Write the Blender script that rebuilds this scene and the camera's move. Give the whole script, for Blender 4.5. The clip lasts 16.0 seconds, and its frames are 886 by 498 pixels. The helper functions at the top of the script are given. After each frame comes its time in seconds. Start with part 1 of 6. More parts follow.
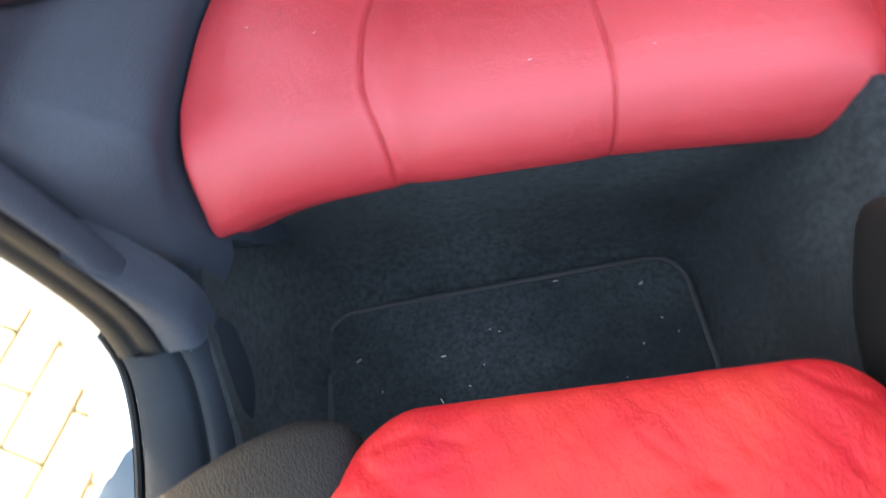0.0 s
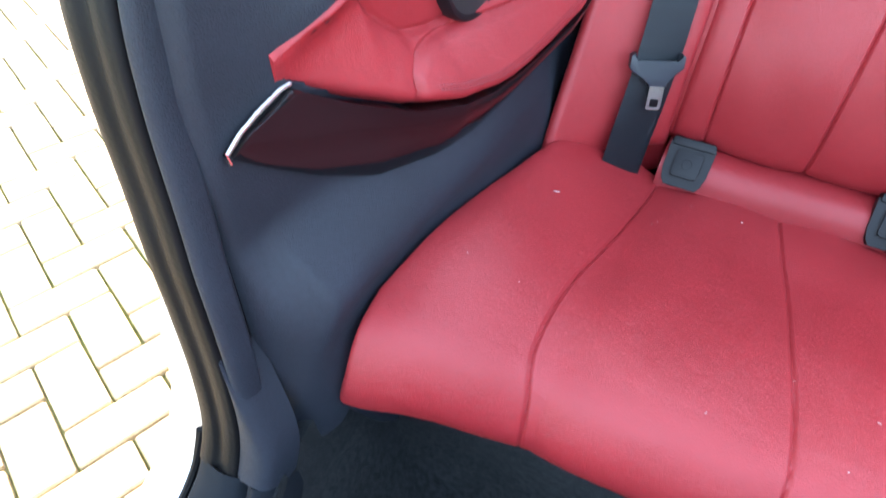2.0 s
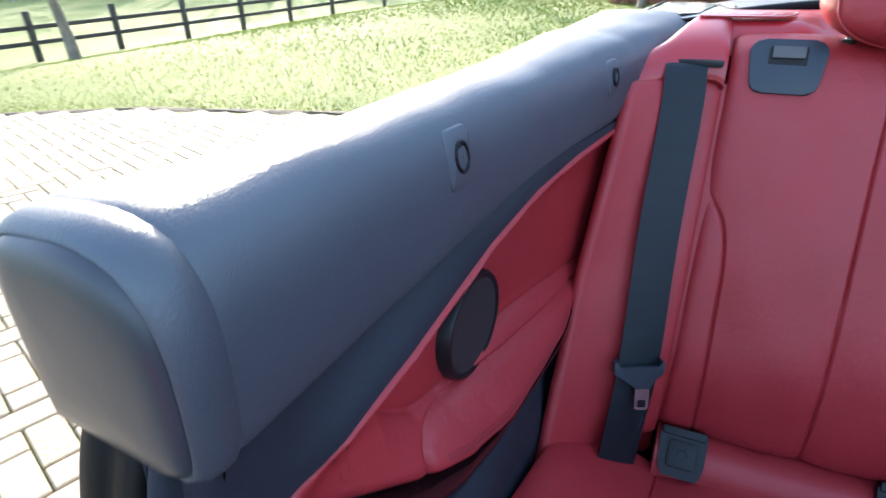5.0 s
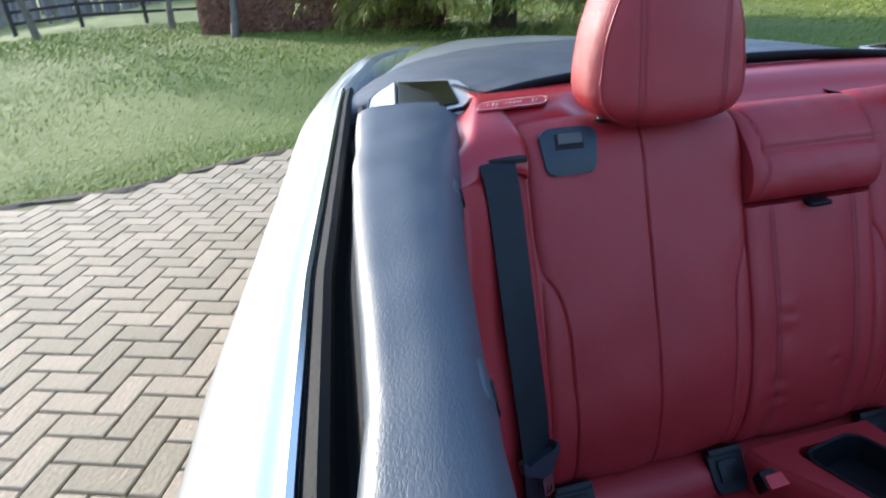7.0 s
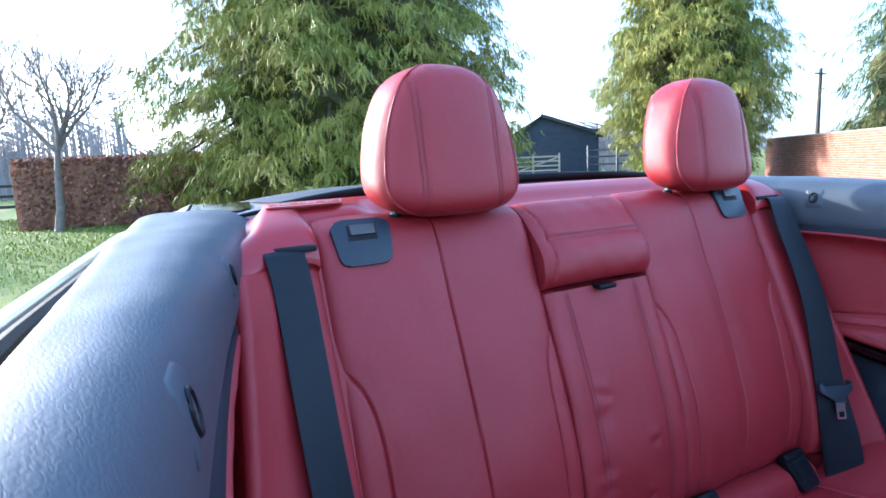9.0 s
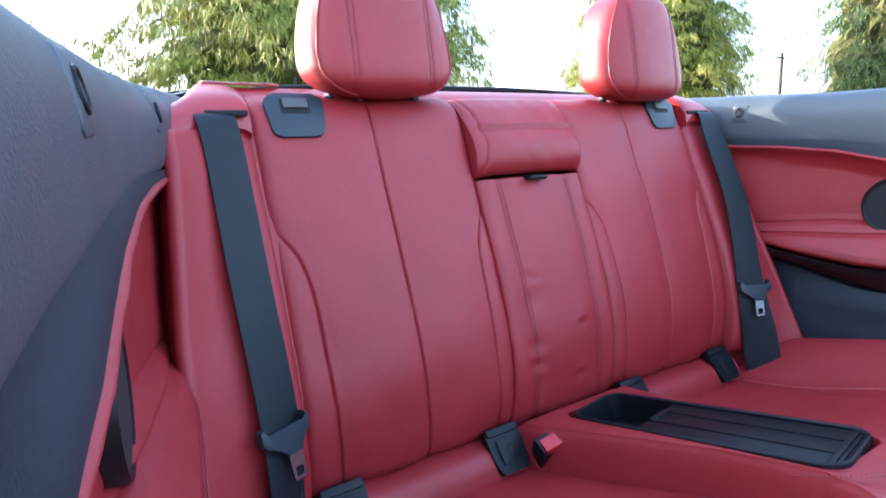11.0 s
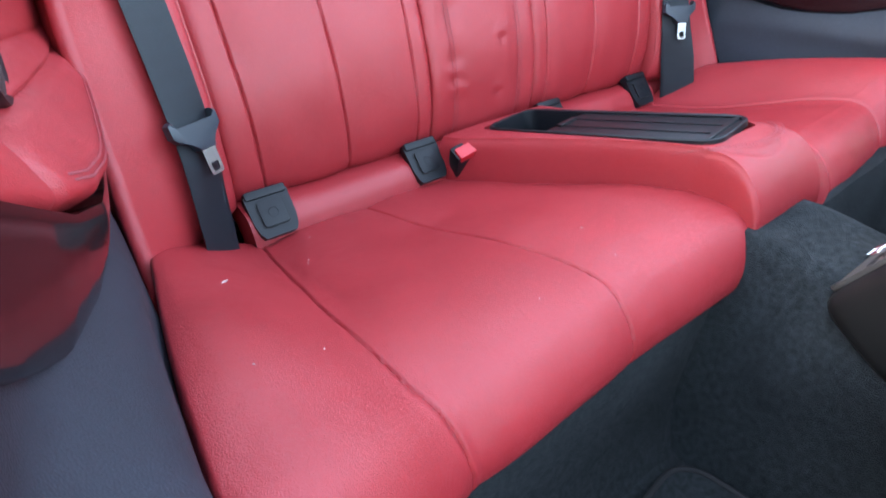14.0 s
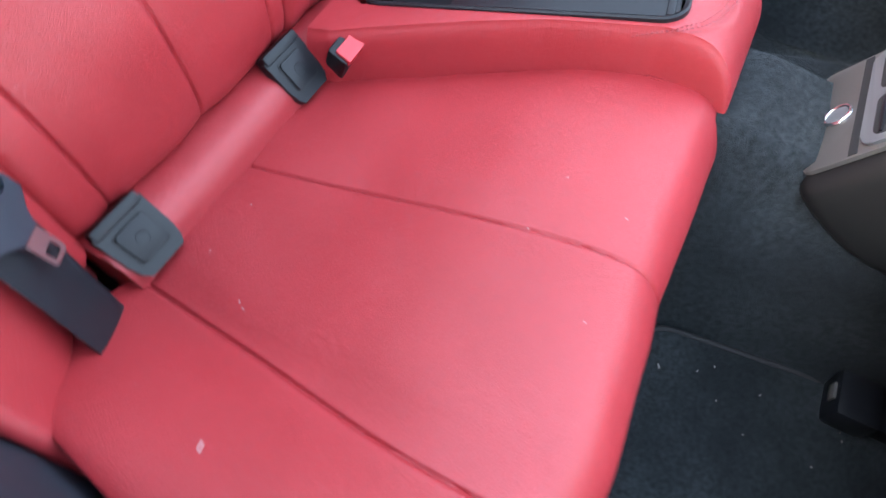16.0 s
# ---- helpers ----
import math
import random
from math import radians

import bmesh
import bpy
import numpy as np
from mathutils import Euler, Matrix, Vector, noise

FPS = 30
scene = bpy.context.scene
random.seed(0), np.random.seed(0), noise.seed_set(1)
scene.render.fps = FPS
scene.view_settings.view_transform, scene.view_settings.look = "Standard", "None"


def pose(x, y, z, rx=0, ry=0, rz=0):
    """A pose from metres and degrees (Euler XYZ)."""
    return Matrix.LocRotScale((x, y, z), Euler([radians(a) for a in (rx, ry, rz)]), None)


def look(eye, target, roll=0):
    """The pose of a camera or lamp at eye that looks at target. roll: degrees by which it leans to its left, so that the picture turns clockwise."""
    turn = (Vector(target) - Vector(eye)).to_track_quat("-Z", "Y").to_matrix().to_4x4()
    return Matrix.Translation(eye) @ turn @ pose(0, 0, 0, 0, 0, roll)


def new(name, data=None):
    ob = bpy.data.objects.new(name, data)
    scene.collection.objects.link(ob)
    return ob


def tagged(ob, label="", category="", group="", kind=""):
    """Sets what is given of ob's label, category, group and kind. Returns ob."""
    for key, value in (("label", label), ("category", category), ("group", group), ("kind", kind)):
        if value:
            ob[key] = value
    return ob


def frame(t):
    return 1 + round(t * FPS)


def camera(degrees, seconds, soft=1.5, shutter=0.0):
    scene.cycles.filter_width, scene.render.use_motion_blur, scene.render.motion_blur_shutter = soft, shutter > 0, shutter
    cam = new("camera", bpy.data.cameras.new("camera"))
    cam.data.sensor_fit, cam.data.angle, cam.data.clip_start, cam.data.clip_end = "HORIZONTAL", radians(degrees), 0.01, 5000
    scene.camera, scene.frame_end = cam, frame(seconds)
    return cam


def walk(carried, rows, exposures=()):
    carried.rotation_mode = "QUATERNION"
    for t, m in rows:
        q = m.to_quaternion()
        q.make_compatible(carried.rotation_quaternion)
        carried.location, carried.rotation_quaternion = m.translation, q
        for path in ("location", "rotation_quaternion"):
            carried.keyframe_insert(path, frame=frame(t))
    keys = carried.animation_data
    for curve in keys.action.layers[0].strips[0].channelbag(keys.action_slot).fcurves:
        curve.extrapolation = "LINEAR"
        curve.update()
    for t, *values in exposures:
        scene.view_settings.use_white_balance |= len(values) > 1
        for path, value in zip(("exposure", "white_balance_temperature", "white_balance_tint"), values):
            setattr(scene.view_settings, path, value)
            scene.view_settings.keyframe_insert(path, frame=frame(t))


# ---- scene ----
cam = camera(76.0, 16.0, shutter=0.4)
PATH = [
    (0.0, (-0.356, -0.855, 1.000), (-0.528, -0.050, -0.823), -16.1),
    (0.5, (-0.345, -0.869, 0.982), (-0.734, -0.070, -0.810), -9.2),
    (1.0, (-0.354, -0.840, 1.002), (-0.885, 0.079, -0.693), -5.2),
    (1.5, (-0.3869, -0.8269, 1.0200), (-0.6743, -0.2833, 0.2314), -0.68),
    (2.0, (-0.3911, -0.8092, 1.0453), (-0.7235, -0.2096, 0.3173), -0.44),
    (2.5, (-0.4017, -0.7931, 1.0629), (-0.7667, -0.1453, 0.3942), -0.18),
    (3.0, (-0.4099, -0.7802, 1.0860), (-0.8032, -0.0930, 0.4752), -0.21),
    (3.5, (-0.4137, -0.7728, 1.1109), (-0.8408, -0.0463, 0.5725), -0.35),
    (4.0, (-0.4117, -0.7759, 1.1219), (-0.8633, -0.0201, 0.6478), -0.56),
    (4.2, (-0.4096, -0.7735, 1.1278), (-0.8710, -0.0122, 0.6722), -0.65),
    (6.5, (-0.6744, -0.6557, 1.2512), (-0.5770, 0.2133, 0.7660), -1.65),
    (7.0, (-0.7015, -0.6196, 1.2628), (-0.4930, 0.2522, 0.8195), -2.20),
    (7.5, (-0.6986, -0.6005, 1.2475), (-0.3800, 0.2880, 0.9175), -2.95),
    (8.0, (-0.6679, -0.6057, 1.2134), (-0.2589, 0.2737, 0.9697), -2.42),
    (8.5, (-0.6438, -0.6225, 1.1666), (-0.1883, 0.2527, 1.0042), -2.50),
    (8.7, (-0.6383, -0.6294, 1.1567), (-0.1704, 0.2414, 1.0059), -2.49),
    (10.8, (-0.6144, -0.7167, 1.0097), (-0.1019, 0.1263, 0.8464), -2.46),
    (11.0, (-0.6187, -0.7160, 0.9994), (-0.0992, 0.1194, 0.8198), -2.18),
    (11.5, (-0.6155, -0.7268, 0.9762), (-0.0951, 0.0957, 0.7465), -2.15),
    (12.0, (-0.6124, -0.7355, 0.9594), (-0.0939, 0.0695, 0.6710), -2.10),
    (12.5, (-0.6089, -0.7415, 0.9475), (-0.0924, 0.0417, 0.6012), -1.99),
    (13.0, (-0.6097, -0.7525, 0.9352), (-0.0969, 0.0051, 0.5315), -2.04),
    (13.5, (-0.6129, -0.7658, 0.9219), (-0.1025, -0.0437, 0.4549), -2.04),
    (14.0, (-0.6137, -0.7752, 0.9109), (-0.1074, -0.0986, 0.3764), -1.94),
    (14.5, (-0.6136, -0.7800, 0.9059), (-0.1169, -0.1512, 0.3076), -1.97),
    (15.0, (-0.6059, -0.7673, 0.9167), (-0.1310, -0.2009, 0.2431), -1.94),
    (15.5, (-0.5600, -0.6820, 0.9793), (-0.1307, -0.2598, 0.1809), -2.21),
    (16.0, (-0.5132, -0.4868, 1.0095), (-0.0612, -0.2587, 0.1471), 0.72),
]
EXPO = [(0.0, 3.95, 7700, 10), (0.8, 3.80, 7700, 10), (1.5, 3.72, 7400, 10), (3.5, 3.28, 6000, 10), (4.2, 3.02, 5900, 10), (6.5, 0.95, 5600, 10), (7.0, 1.18, 5300, 10), (8.5, 1.85, 4950, 10),
        (11.0, 2.72, 5800, 10), (13.0, 3.42, 6700, 10), (16.0, 4.0, 7500, 10)]
walk(cam, [(t, look(eye, target, roll)) for t, eye, target, roll in PATH], EXPO)

# ---- light ----
SUN_DIR = Vector((-0.60, 0.745, 0.285)).normalized()
world = bpy.data.worlds.new("sky")
scene.world = world
world.use_nodes = True
wn = world.node_tree
sky = wn.nodes.new("ShaderNodeTexSky")
sky.sky_type = "NISHITA"
sky.sun_disc = False
sky.sun_elevation = math.asin(SUN_DIR.z)
sky.sun_rotation = math.atan2(SUN_DIR.x, SUN_DIR.y)
sky.air_density, sky.dust_density, sky.ozone_density = 1.0, 2.5, 1.0
haze = wn.nodes.new("ShaderNodeMix")
haze.data_type, haze.blend_type = "RGBA", "ADD"
haze.inputs[0].default_value = 1.0
haze.inputs[7].default_value = (0.9, 1.15, 1.6, 1)
wn.links.new(sky.outputs[0], haze.inputs[6])
wn.links.new(haze.outputs[2], wn.nodes["Background"].inputs[0])
wn.nodes["Background"].inputs[1].default_value = 0.15
sun = new("sun", bpy.data.lights.new("sun", "SUN"))
sun.data.energy, sun.data.angle, sun.data.color = 3.6, radians(0.6), (1.0, 0.85, 0.64)
sun.matrix_world = look(SUN_DIR * 50, (0, 0, 0))


# ---- materials ----
def material(name, color, rough=0.5, metal=0.0, spec=0.5, vary=0.0, vscale=6.0, bump=0.0, bscale=300.0, kind="noise",
             second=None, fine=0.0, coat=0.0, coatrough=0.05, island=0.0, sheen=0.0, stretch=(1, 1, 1), rvary=0.0, crease=0.0, cscale=40.0):
    m = bpy.data.materials.new(name)
    m.use_nodes = True
    nt = m.node_tree
    b = nt.nodes["Principled BSDF"]
    b.inputs["Roughness"].default_value = rough
    b.inputs["Metallic"].default_value = metal
    b.inputs["Specular IOR Level"].default_value = spec
    b.inputs["Coat Weight"].default_value = coat
    b.inputs["Coat Roughness"].default_value = coatrough
    b.inputs["Sheen Weight"].default_value = sheen
    tc = nt.nodes.new("ShaderNodeTexCoord")
    mp = nt.nodes.new("ShaderNodeMapping")
    mp.inputs["Scale"].default_value = stretch
    nt.links.new(tc.outputs["Object"], mp.inputs[0])

    def noisetex(scale, detail=4.0):
        n = nt.nodes.new("ShaderNodeTexNoise")
        n.inputs["Scale"].default_value, n.inputs["Detail"].default_value = scale, detail
        nt.links.new(mp.outputs[0], n.inputs["Vector"])
        return n

    def ramp(src, lo, hi, a=0.3, z=0.7):
        r = nt.nodes.new("ShaderNodeMapRange")
        r.inputs[1].default_value, r.inputs[2].default_value = a, z
        r.inputs[3].default_value, r.inputs[4].default_value = lo, hi
        nt.links.new(src, r.inputs[0])
        return r.outputs[0]

    def mix(fac, a, c, mode="MIX"):
        x = nt.nodes.new("ShaderNodeMix")
        x.data_type, x.blend_type = "RGBA", mode
        for i, v in ((0, fac), (6, a), (7, c)):
            if hasattr(v, "is_output"):
                nt.links.new(v, x.inputs[i])
            else:
                x.inputs[i].default_value = v if i == 0 else (*v, 1)
        return x.outputs[2]

    col = None
    big = noisetex(vscale)
    base = tuple(color)
    other = second or tuple(c * (1 - vary) for c in color)
    col = mix(ramp(big.outputs[0], 0, 1), base, other)
    if fine:
        f = noisetex(vscale * 23, 3)
        col = mix(ramp(f.outputs[0], 0, fine), col, tuple(c * 0.35 for c in color))
    if island:
        g = nt.nodes.new("ShaderNodeNewGeometry")
        oi = nt.nodes.new("ShaderNodeObjectInfo")
        add = nt.nodes.new("ShaderNodeMath")
        add.operation = "ADD"
        nt.links.new(g.outputs["Random Per Island"], add.inputs[0])
        nt.links.new(oi.outputs["Random"], add.inputs[1])
        fr = nt.nodes.new("ShaderNodeMath")
        fr.operation = "FRACT"
        nt.links.new(add.outputs[0], fr.inputs[0])
        hs = nt.nodes.new("ShaderNodeHueSaturation")
        nt.links.new(ramp(fr.outputs[0], 1 - island, 1 + island, 0, 1), hs.inputs["Value"])
        nt.links.new(ramp(fr.outputs[0], 0.5 - island * 0.03, 0.5 + island * 0.03, 1, 0), hs.inputs["Hue"])
        nt.links.new(col, hs.inputs["Color"])
        col = hs.outputs[0]
    nt.links.new(col, b.inputs["Base Color"])
    if rvary:
        nt.links.new(ramp(noisetex(vscale * 2.3).outputs[0], rough - rvary, rough + rvary), b.inputs["Roughness"])
    if bump:
        if kind == "cell":
            v = nt.nodes.new("ShaderNodeTexVoronoi")
            v.feature = "DISTANCE_TO_EDGE"
            v.inputs["Scale"].default_value = bscale
            v.inputs["Randomness"].default_value = 1.0
            wob = noisetex(bscale * 0.6, 2)
            av = nt.nodes.new("ShaderNodeVectorMath")
            av.operation = "MULTIPLY_ADD"
            nt.links.new(wob.outputs["Color"], av.inputs[0])
            av.inputs[1].default_value = (0.006, 0.006, 0.006)
            nt.links.new(mp.outputs[0], av.inputs[2])
            nt.links.new(av.outputs[0], v.inputs["Vector"])
            h = ramp(v.outputs["Distance"], 0, 1, 0.0, 0.25)
        else:
            h = noisetex(bscale, 5).outputs[0]
        bp = nt.nodes.new("ShaderNodeBump")
        bp.inputs["Strength"].default_value = 1.0
        bp.inputs["Distance"].default_value = bump
        nt.links.new(h, bp.inputs["Height"])
        nt.links.new(bp.outputs[0], b.inputs["Normal"])
        if crease:
            c2 = nt.nodes.new("ShaderNodeBump")
            c2.inputs["Distance"].default_value = crease
            wr = noisetex(cscale, 7)
            wr.inputs["Distortion"].default_value = 1.2
            nt.links.new(wr.outputs[0], c2.inputs["Height"])
            nt.links.new(c2.outputs[0], bp.inputs["Normal"])
    return m


M_RED = material("red_leather", (0.288, 0.0200, 0.0250), 0.41, spec=0.41, vary=0.16, vscale=5, bump=0.00015, bscale=480, kind="cell", fine=0.10, rvary=0.06, crease=0.0008, cscale=34)
# Brighter, warmer patches paint in the sunlight on this creased, worn leather.
M_REDWORN_SUN = material("creased_worn_red_leather_sun_patched", (0.27, 0.005, 0.011), 0.55, spec=0.15, second=(0.34, 0.022, 0.014), vscale=11, bump=0.0009, bscale=330, stretch=(1, 0.6, 1), fine=0.16, crease=0.0019, cscale=48)
M_CONSOLE = material("black_console_plastic", (0.0055, 0.0052, 0.005), 0.6, spec=0.25, vary=0.2, vscale=9, bump=0.0001, bscale=500)
M_REDHARD = material("red_moulded_trim", (0.30, 0.016, 0.022), 0.32, vary=0.1, vscale=7, bump=0.00006, bscale=600)
M_REDTHREAD = material("dark_red_thread", (0.19, 0.012, 0.02), 0.6, vary=0.2, vscale=60)
M_VINYL = material("black_grained_vinyl", (0.036, 0.050, 0.066), 0.50, spec=0.85, vary=0.2, vscale=8, bump=0.00010, bscale=380, kind="cell", stretch=(1, 0.5, 1), rvary=0.06)
M_PANEL = material("dark_blue_grey_trim_fabric", (0.016, 0.021, 0.031), 0.6, spec=0.3, vary=0.35, vscale=9, bump=0.0006, bscale=650, fine=0.35)
M_CARPET = material("charcoal_carpet", (0.0095, 0.0125, 0.0145), 0.95, second=(0.032, 0.039, 0.043), vscale=6, bump=0.004, bscale=700, fine=0.7, sheen=0.03, spec=0.1)
M_MAT = material("charcoal_velour_mat", (0.0095, 0.0130, 0.0150), 0.95, second=(0.029, 0.0365, 0.040), vscale=8, bump=0.003, bscale=900, fine=0.7, sheen=0.03, spec=0.1)
M_PLASTIC = material("black_satin_plastic", (0.0065, 0.0075, 0.0095), 0.42, spec=0.22, vary=0.2, vscale=20, bump=0.0001, bscale=900)
M_LATCH = material("blue_grey_satin_plastic", (0.018, 0.026, 0.036), 0.38, spec=0.4, vary=0.2, vscale=20, bump=0.0001, bscale=900)
M_GREYPLASTIC = material("grey_plastic", (0.062, 0.058, 0.054), 0.45, vary=0.15, vscale=10, bump=0.0001, bscale=700)
M_GLOSS = material("gloss_black_trim", (0.006, 0.005, 0.006), 0.14, spec=0.4, vary=0.2, vscale=9, coat=0.15)
M_WEB = material("black_seat_belt_webbing", (0.007, 0.011, 0.015), 0.45, spec=0.25, vary=0.2, vscale=15, bump=0.0004, bscale=350, stretch=(1, 1, 6))
M_RUBBER = material("black_rubber_seal", (0.0045, 0.0045, 0.005), 0.55, spec=0.14, vary=0.3, vscale=14, bump=0.0003, bscale=300)
M_CHROME = material("brushed_metal", (0.72, 0.72, 0.73), 0.22, metal=1.0, vary=0.1, vscale=10)
M_STEEL = material("steel_tongue", (0.34, 0.34, 0.35), 0.25, metal=1.0, vary=0.15, vscale=40)
M_PAINT = material("silver_white_car_paint", (0.62, 0.64, 0.66), 0.32, metal=0.55, vary=0.04, vscale=5, coat=0.8)
M_BUTTON = material("red_buckle_button", (0.42, 0.012, 0.02), 0.35, vary=0.1, vscale=30)
M_ENDCAP = material("satin_dark_grey_end_cap", (0.030, 0.036, 0.044), 0.38, spec=0.45, vary=0.15, vscale=12, bump=0.0001, bscale=700)
M_TREAD = material("blue_grey_tread_plate", (0.035, 0.055, 0.075), 0.60, spec=0.25, vary=0.3, vscale=14, bump=0.0002, bscale=300, rvary=0.08)
M_FABRIC = material("grey_black_satin_roof_cover", (0.040, 0.047, 0.058), 0.52, spec=0.8, vary=0.3, vscale=6, bump=0.0006, bscale=260, rvary=0.08)
M_WHITE = material("pale_label_print", (0.75, 0.72, 0.70), 0.5, vary=0.1, vscale=40)
M_MESH = material("black_speaker_mesh", (0.012, 0.012, 0.014), 0.6, vary=0.2, vscale=30, bump=0.0012, bscale=420, kind="cell")
M_LINT = material("pale_lint", (0.42, 0.38, 0.36), 0.8, vary=0.2, vscale=50)
M_PAINTGREY = material("satin_dark_grey_trim", (0.09, 0.095, 0.10), 0.35, vary=0.1, vscale=12)
M_SATIN = material("satin_grey_cover", (0.48, 0.49, 0.50), 0.22, vary=0.1, vscale=9, coat=0.4)
M_SILL = material("dull_black_sill_plastic", (0.009, 0.012, 0.016), 0.75, spec=0.12, vary=0.25, vscale=9, bump=0.00015, bscale=500, rvary=0.05)
M_GRAIN = material("grey_black_grained_leather", (0.010, 0.0092, 0.0085), 0.65, spec=0.12, vary=0.3, vscale=10, bump=0.0004, bscale=300, kind="cell", stretch=(1, 0.6, 1))
M_BLACK = material("dark_void", (0.006, 0.006, 0.007), 0.8, vary=0.3, vscale=10)
M_BRICK = material("weathered_clay_paver", (0.425, 0.33, 0.222), 0.85, vary=0.0, second=(0.375, 0.305, 0.185), vscale=7, bump=0.004, bscale=60, fine=0.35, island=0.17)
M_JOINT = material("mossy_sand_joint", (0.19, 0.165, 0.075), 0.95, second=(0.19, 0.215, 0.04), vscale=2.2, bump=0.004, bscale=90, fine=0.4)
M_LAWN = material("frosty_lawn", (0.105, 0.150, 0.010), 0.9, second=(0.175, 0.205, 0.035), vscale=0.55, bump=0.03, bscale=28, fine=0.45)
M_GRASS = material("grass_blades", (0.180, 0.245, 0.016), 0.7, second=(0.27, 0.29, 0.05), vscale=0.6, island=0.35)
M_SOIL = material("wet_leafy_soil", (0.11, 0.085, 0.055), 0.95, vary=0.5, vscale=9, bump=0.02, bscale=40, fine=0.5)
M_CONIFER = material("yellow_green_conifer_sprays", (0.160, 0.198, 0.021), 0.6, second=(0.265, 0.235, 0.034), vscale=0.9, island=0.20)
M_CONIFER_DARK = material("deep_green_conifer_sprays", (0.07, 0.12, 0.03), 0.6, second=(0.15, 0.17, 0.04), vscale=0.7, island=0.45)
# Darker than the sprays: shade inside the crown is put into this colour.
M_INNER = material("inner_twigs_with_painted_shade", (0.075, 0.092, 0.018), 0.9, second=(0.080, 0.068, 0.024), vscale=2.5, bump=0.08, bscale=14, fine=0.5)
M_BARK = material("rough_brown_bark", (0.10, 0.07, 0.05), 0.9, vary=0.5, vscale=5, bump=0.02, bscale=30, fine=0.4)
M_TWIG = material("grey_brown_twigs", (0.21, 0.175, 0.14), 0.85, vary=0.4, vscale=8)
M_BEECH = material("dry_brown_beech_leaves", (0.37, 0.18, 0.105), 0.75, second=(0.24, 0.115, 0.075), vscale=3, island=0.4)
M_TIMBER = material("black_stained_boards", (0.030, 0.045, 0.075), 0.65, vary=0.3, vscale=4, bump=0.003, bscale=40)
M_ROOF = material("dark_felt_roof", (0.05, 0.052, 0.058), 0.8, vary=0.3, vscale=3, bump=0.004, bscale=50)
M_FENCE = material("dark_weathered_fence_wood", (0.06, 0.05, 0.042), 0.85, vary=0.4, vscale=6, bump=0.004, bscale=60)
M_PALEWOOD = material("pale_gate_wood", (0.40, 0.36, 0.30), 0.8, vary=0.25, vscale=8, bump=0.003, bscale=60)
M_WALLBRICK = material("red_garden_brick", (0.33, 0.13, 0.085), 0.85, vary=0.25, vscale=6, bump=0.003, bscale=80, island=0.25)
M_MORTAR = material("pale_mortar", (0.36, 0.33, 0.29), 0.9, vary=0.2, vscale=9, bump=0.003, bscale=90)
# Pale on purpose: the mist over the far woods lies in the colour.
M_WOODS = material("winter_woods_paled_for_mist", (0.30, 0.27, 0.26), 0.95, second=(0.22, 0.20, 0.19), vscale=1.1, island=0.3)


# ---- building helpers ----
def thing(name, at=(0, 0, 0)):
    ob = new(name)
    ob.location = at
    bpy.context.view_layer.update()
    return ob


def finish(ob, mat, parent, label=""):
    ob.data.materials.append(mat)
    if parent:
        ob.parent = parent
        ob.matrix_parent_inverse = Matrix.Translation(parent.matrix_world.translation).inverted() if parent.parent is None else Matrix.Identity(4)
        if parent.parent is not None:
            ob.matrix_parent_inverse = parent.matrix_world.inverted()
    if label:
        tagged(ob, label)
    return ob


def part(name, bm, mat, parent, label="", smooth=True, sharp=40):
    """Links a bmesh as one mesh object under a thing or a part."""
    bmesh.ops.recalc_face_normals(bm, faces=bm.faces[:])
    if smooth:
        for f in bm.faces:
            f.smooth = True
        for e in bm.edges:
            if len(e.link_faces) == 2 and e.calc_face_angle(0) > radians(sharp):
                e.smooth = False
    me = bpy.data.meshes.new(name)
    bm.to_mesh(me)
    bm.free()
    return finish(new(name, me), mat, parent, label)


def from_lists(name, verts, faces, mat, parent, label="", smooth=True):
    me = bpy.data.meshes.new(name)
    me.from_pydata(verts, [], faces)
    me.update()
    if smooth:
        me.polygons.foreach_set("use_smooth", [True] * len(me.polygons))
    return finish(new(name, me), mat, parent, label)


def curve(points, n):
    """A smooth line through points (Catmull-Rom), n samples."""
    p = np.array(points, float)
    p = np.vstack([2 * p[0] - p[1], p, 2 * p[-1] - p[-2]])
    seg = len(p) - 3
    out = []
    for t in np.linspace(0, seg - 1e-9, n):
        i, u = int(t), t - int(t)
        a, b, c, d = p[i:i + 4]
        out.append(0.5 * (2 * b + (c - a) * u + (2 * a - 5 * b + 4 * c - d) * u * u + (3 * b - a - 3 * c + d) * u ** 3))
    return np.array(out)


def smooth01(t):
    t = np.clip(t, 0, 1)
    return t * t * (3 - 2 * t)


def line_distance(X, Y, poly):
    best = np.full(X.shape, 9.0)
    for (ax, ay), (bx, by) in zip(poly[:-1], poly[1:]):
        dx, dy = bx - ax, by - ay
        u = np.clip(((X - ax) * dx + (Y - ay) * dy) / (dx * dx + dy * dy + 1e-12), 0, 1)
        best = np.minimum(best, np.hypot(X - ax - u * dx, Y - ay - u * dy))
    return best


def groove(X, Y, poly, depth=0.0040, width=0.0016, swell=0.003, reach=0.02):
    """Height of a sewn seam: a narrow valley between two soft swellings."""
    d = line_distance(X, Y, poly)
    return swell * (1 - np.exp(-(d / reach) ** 2)) - swell - depth * np.exp(-(d / width) ** 2)


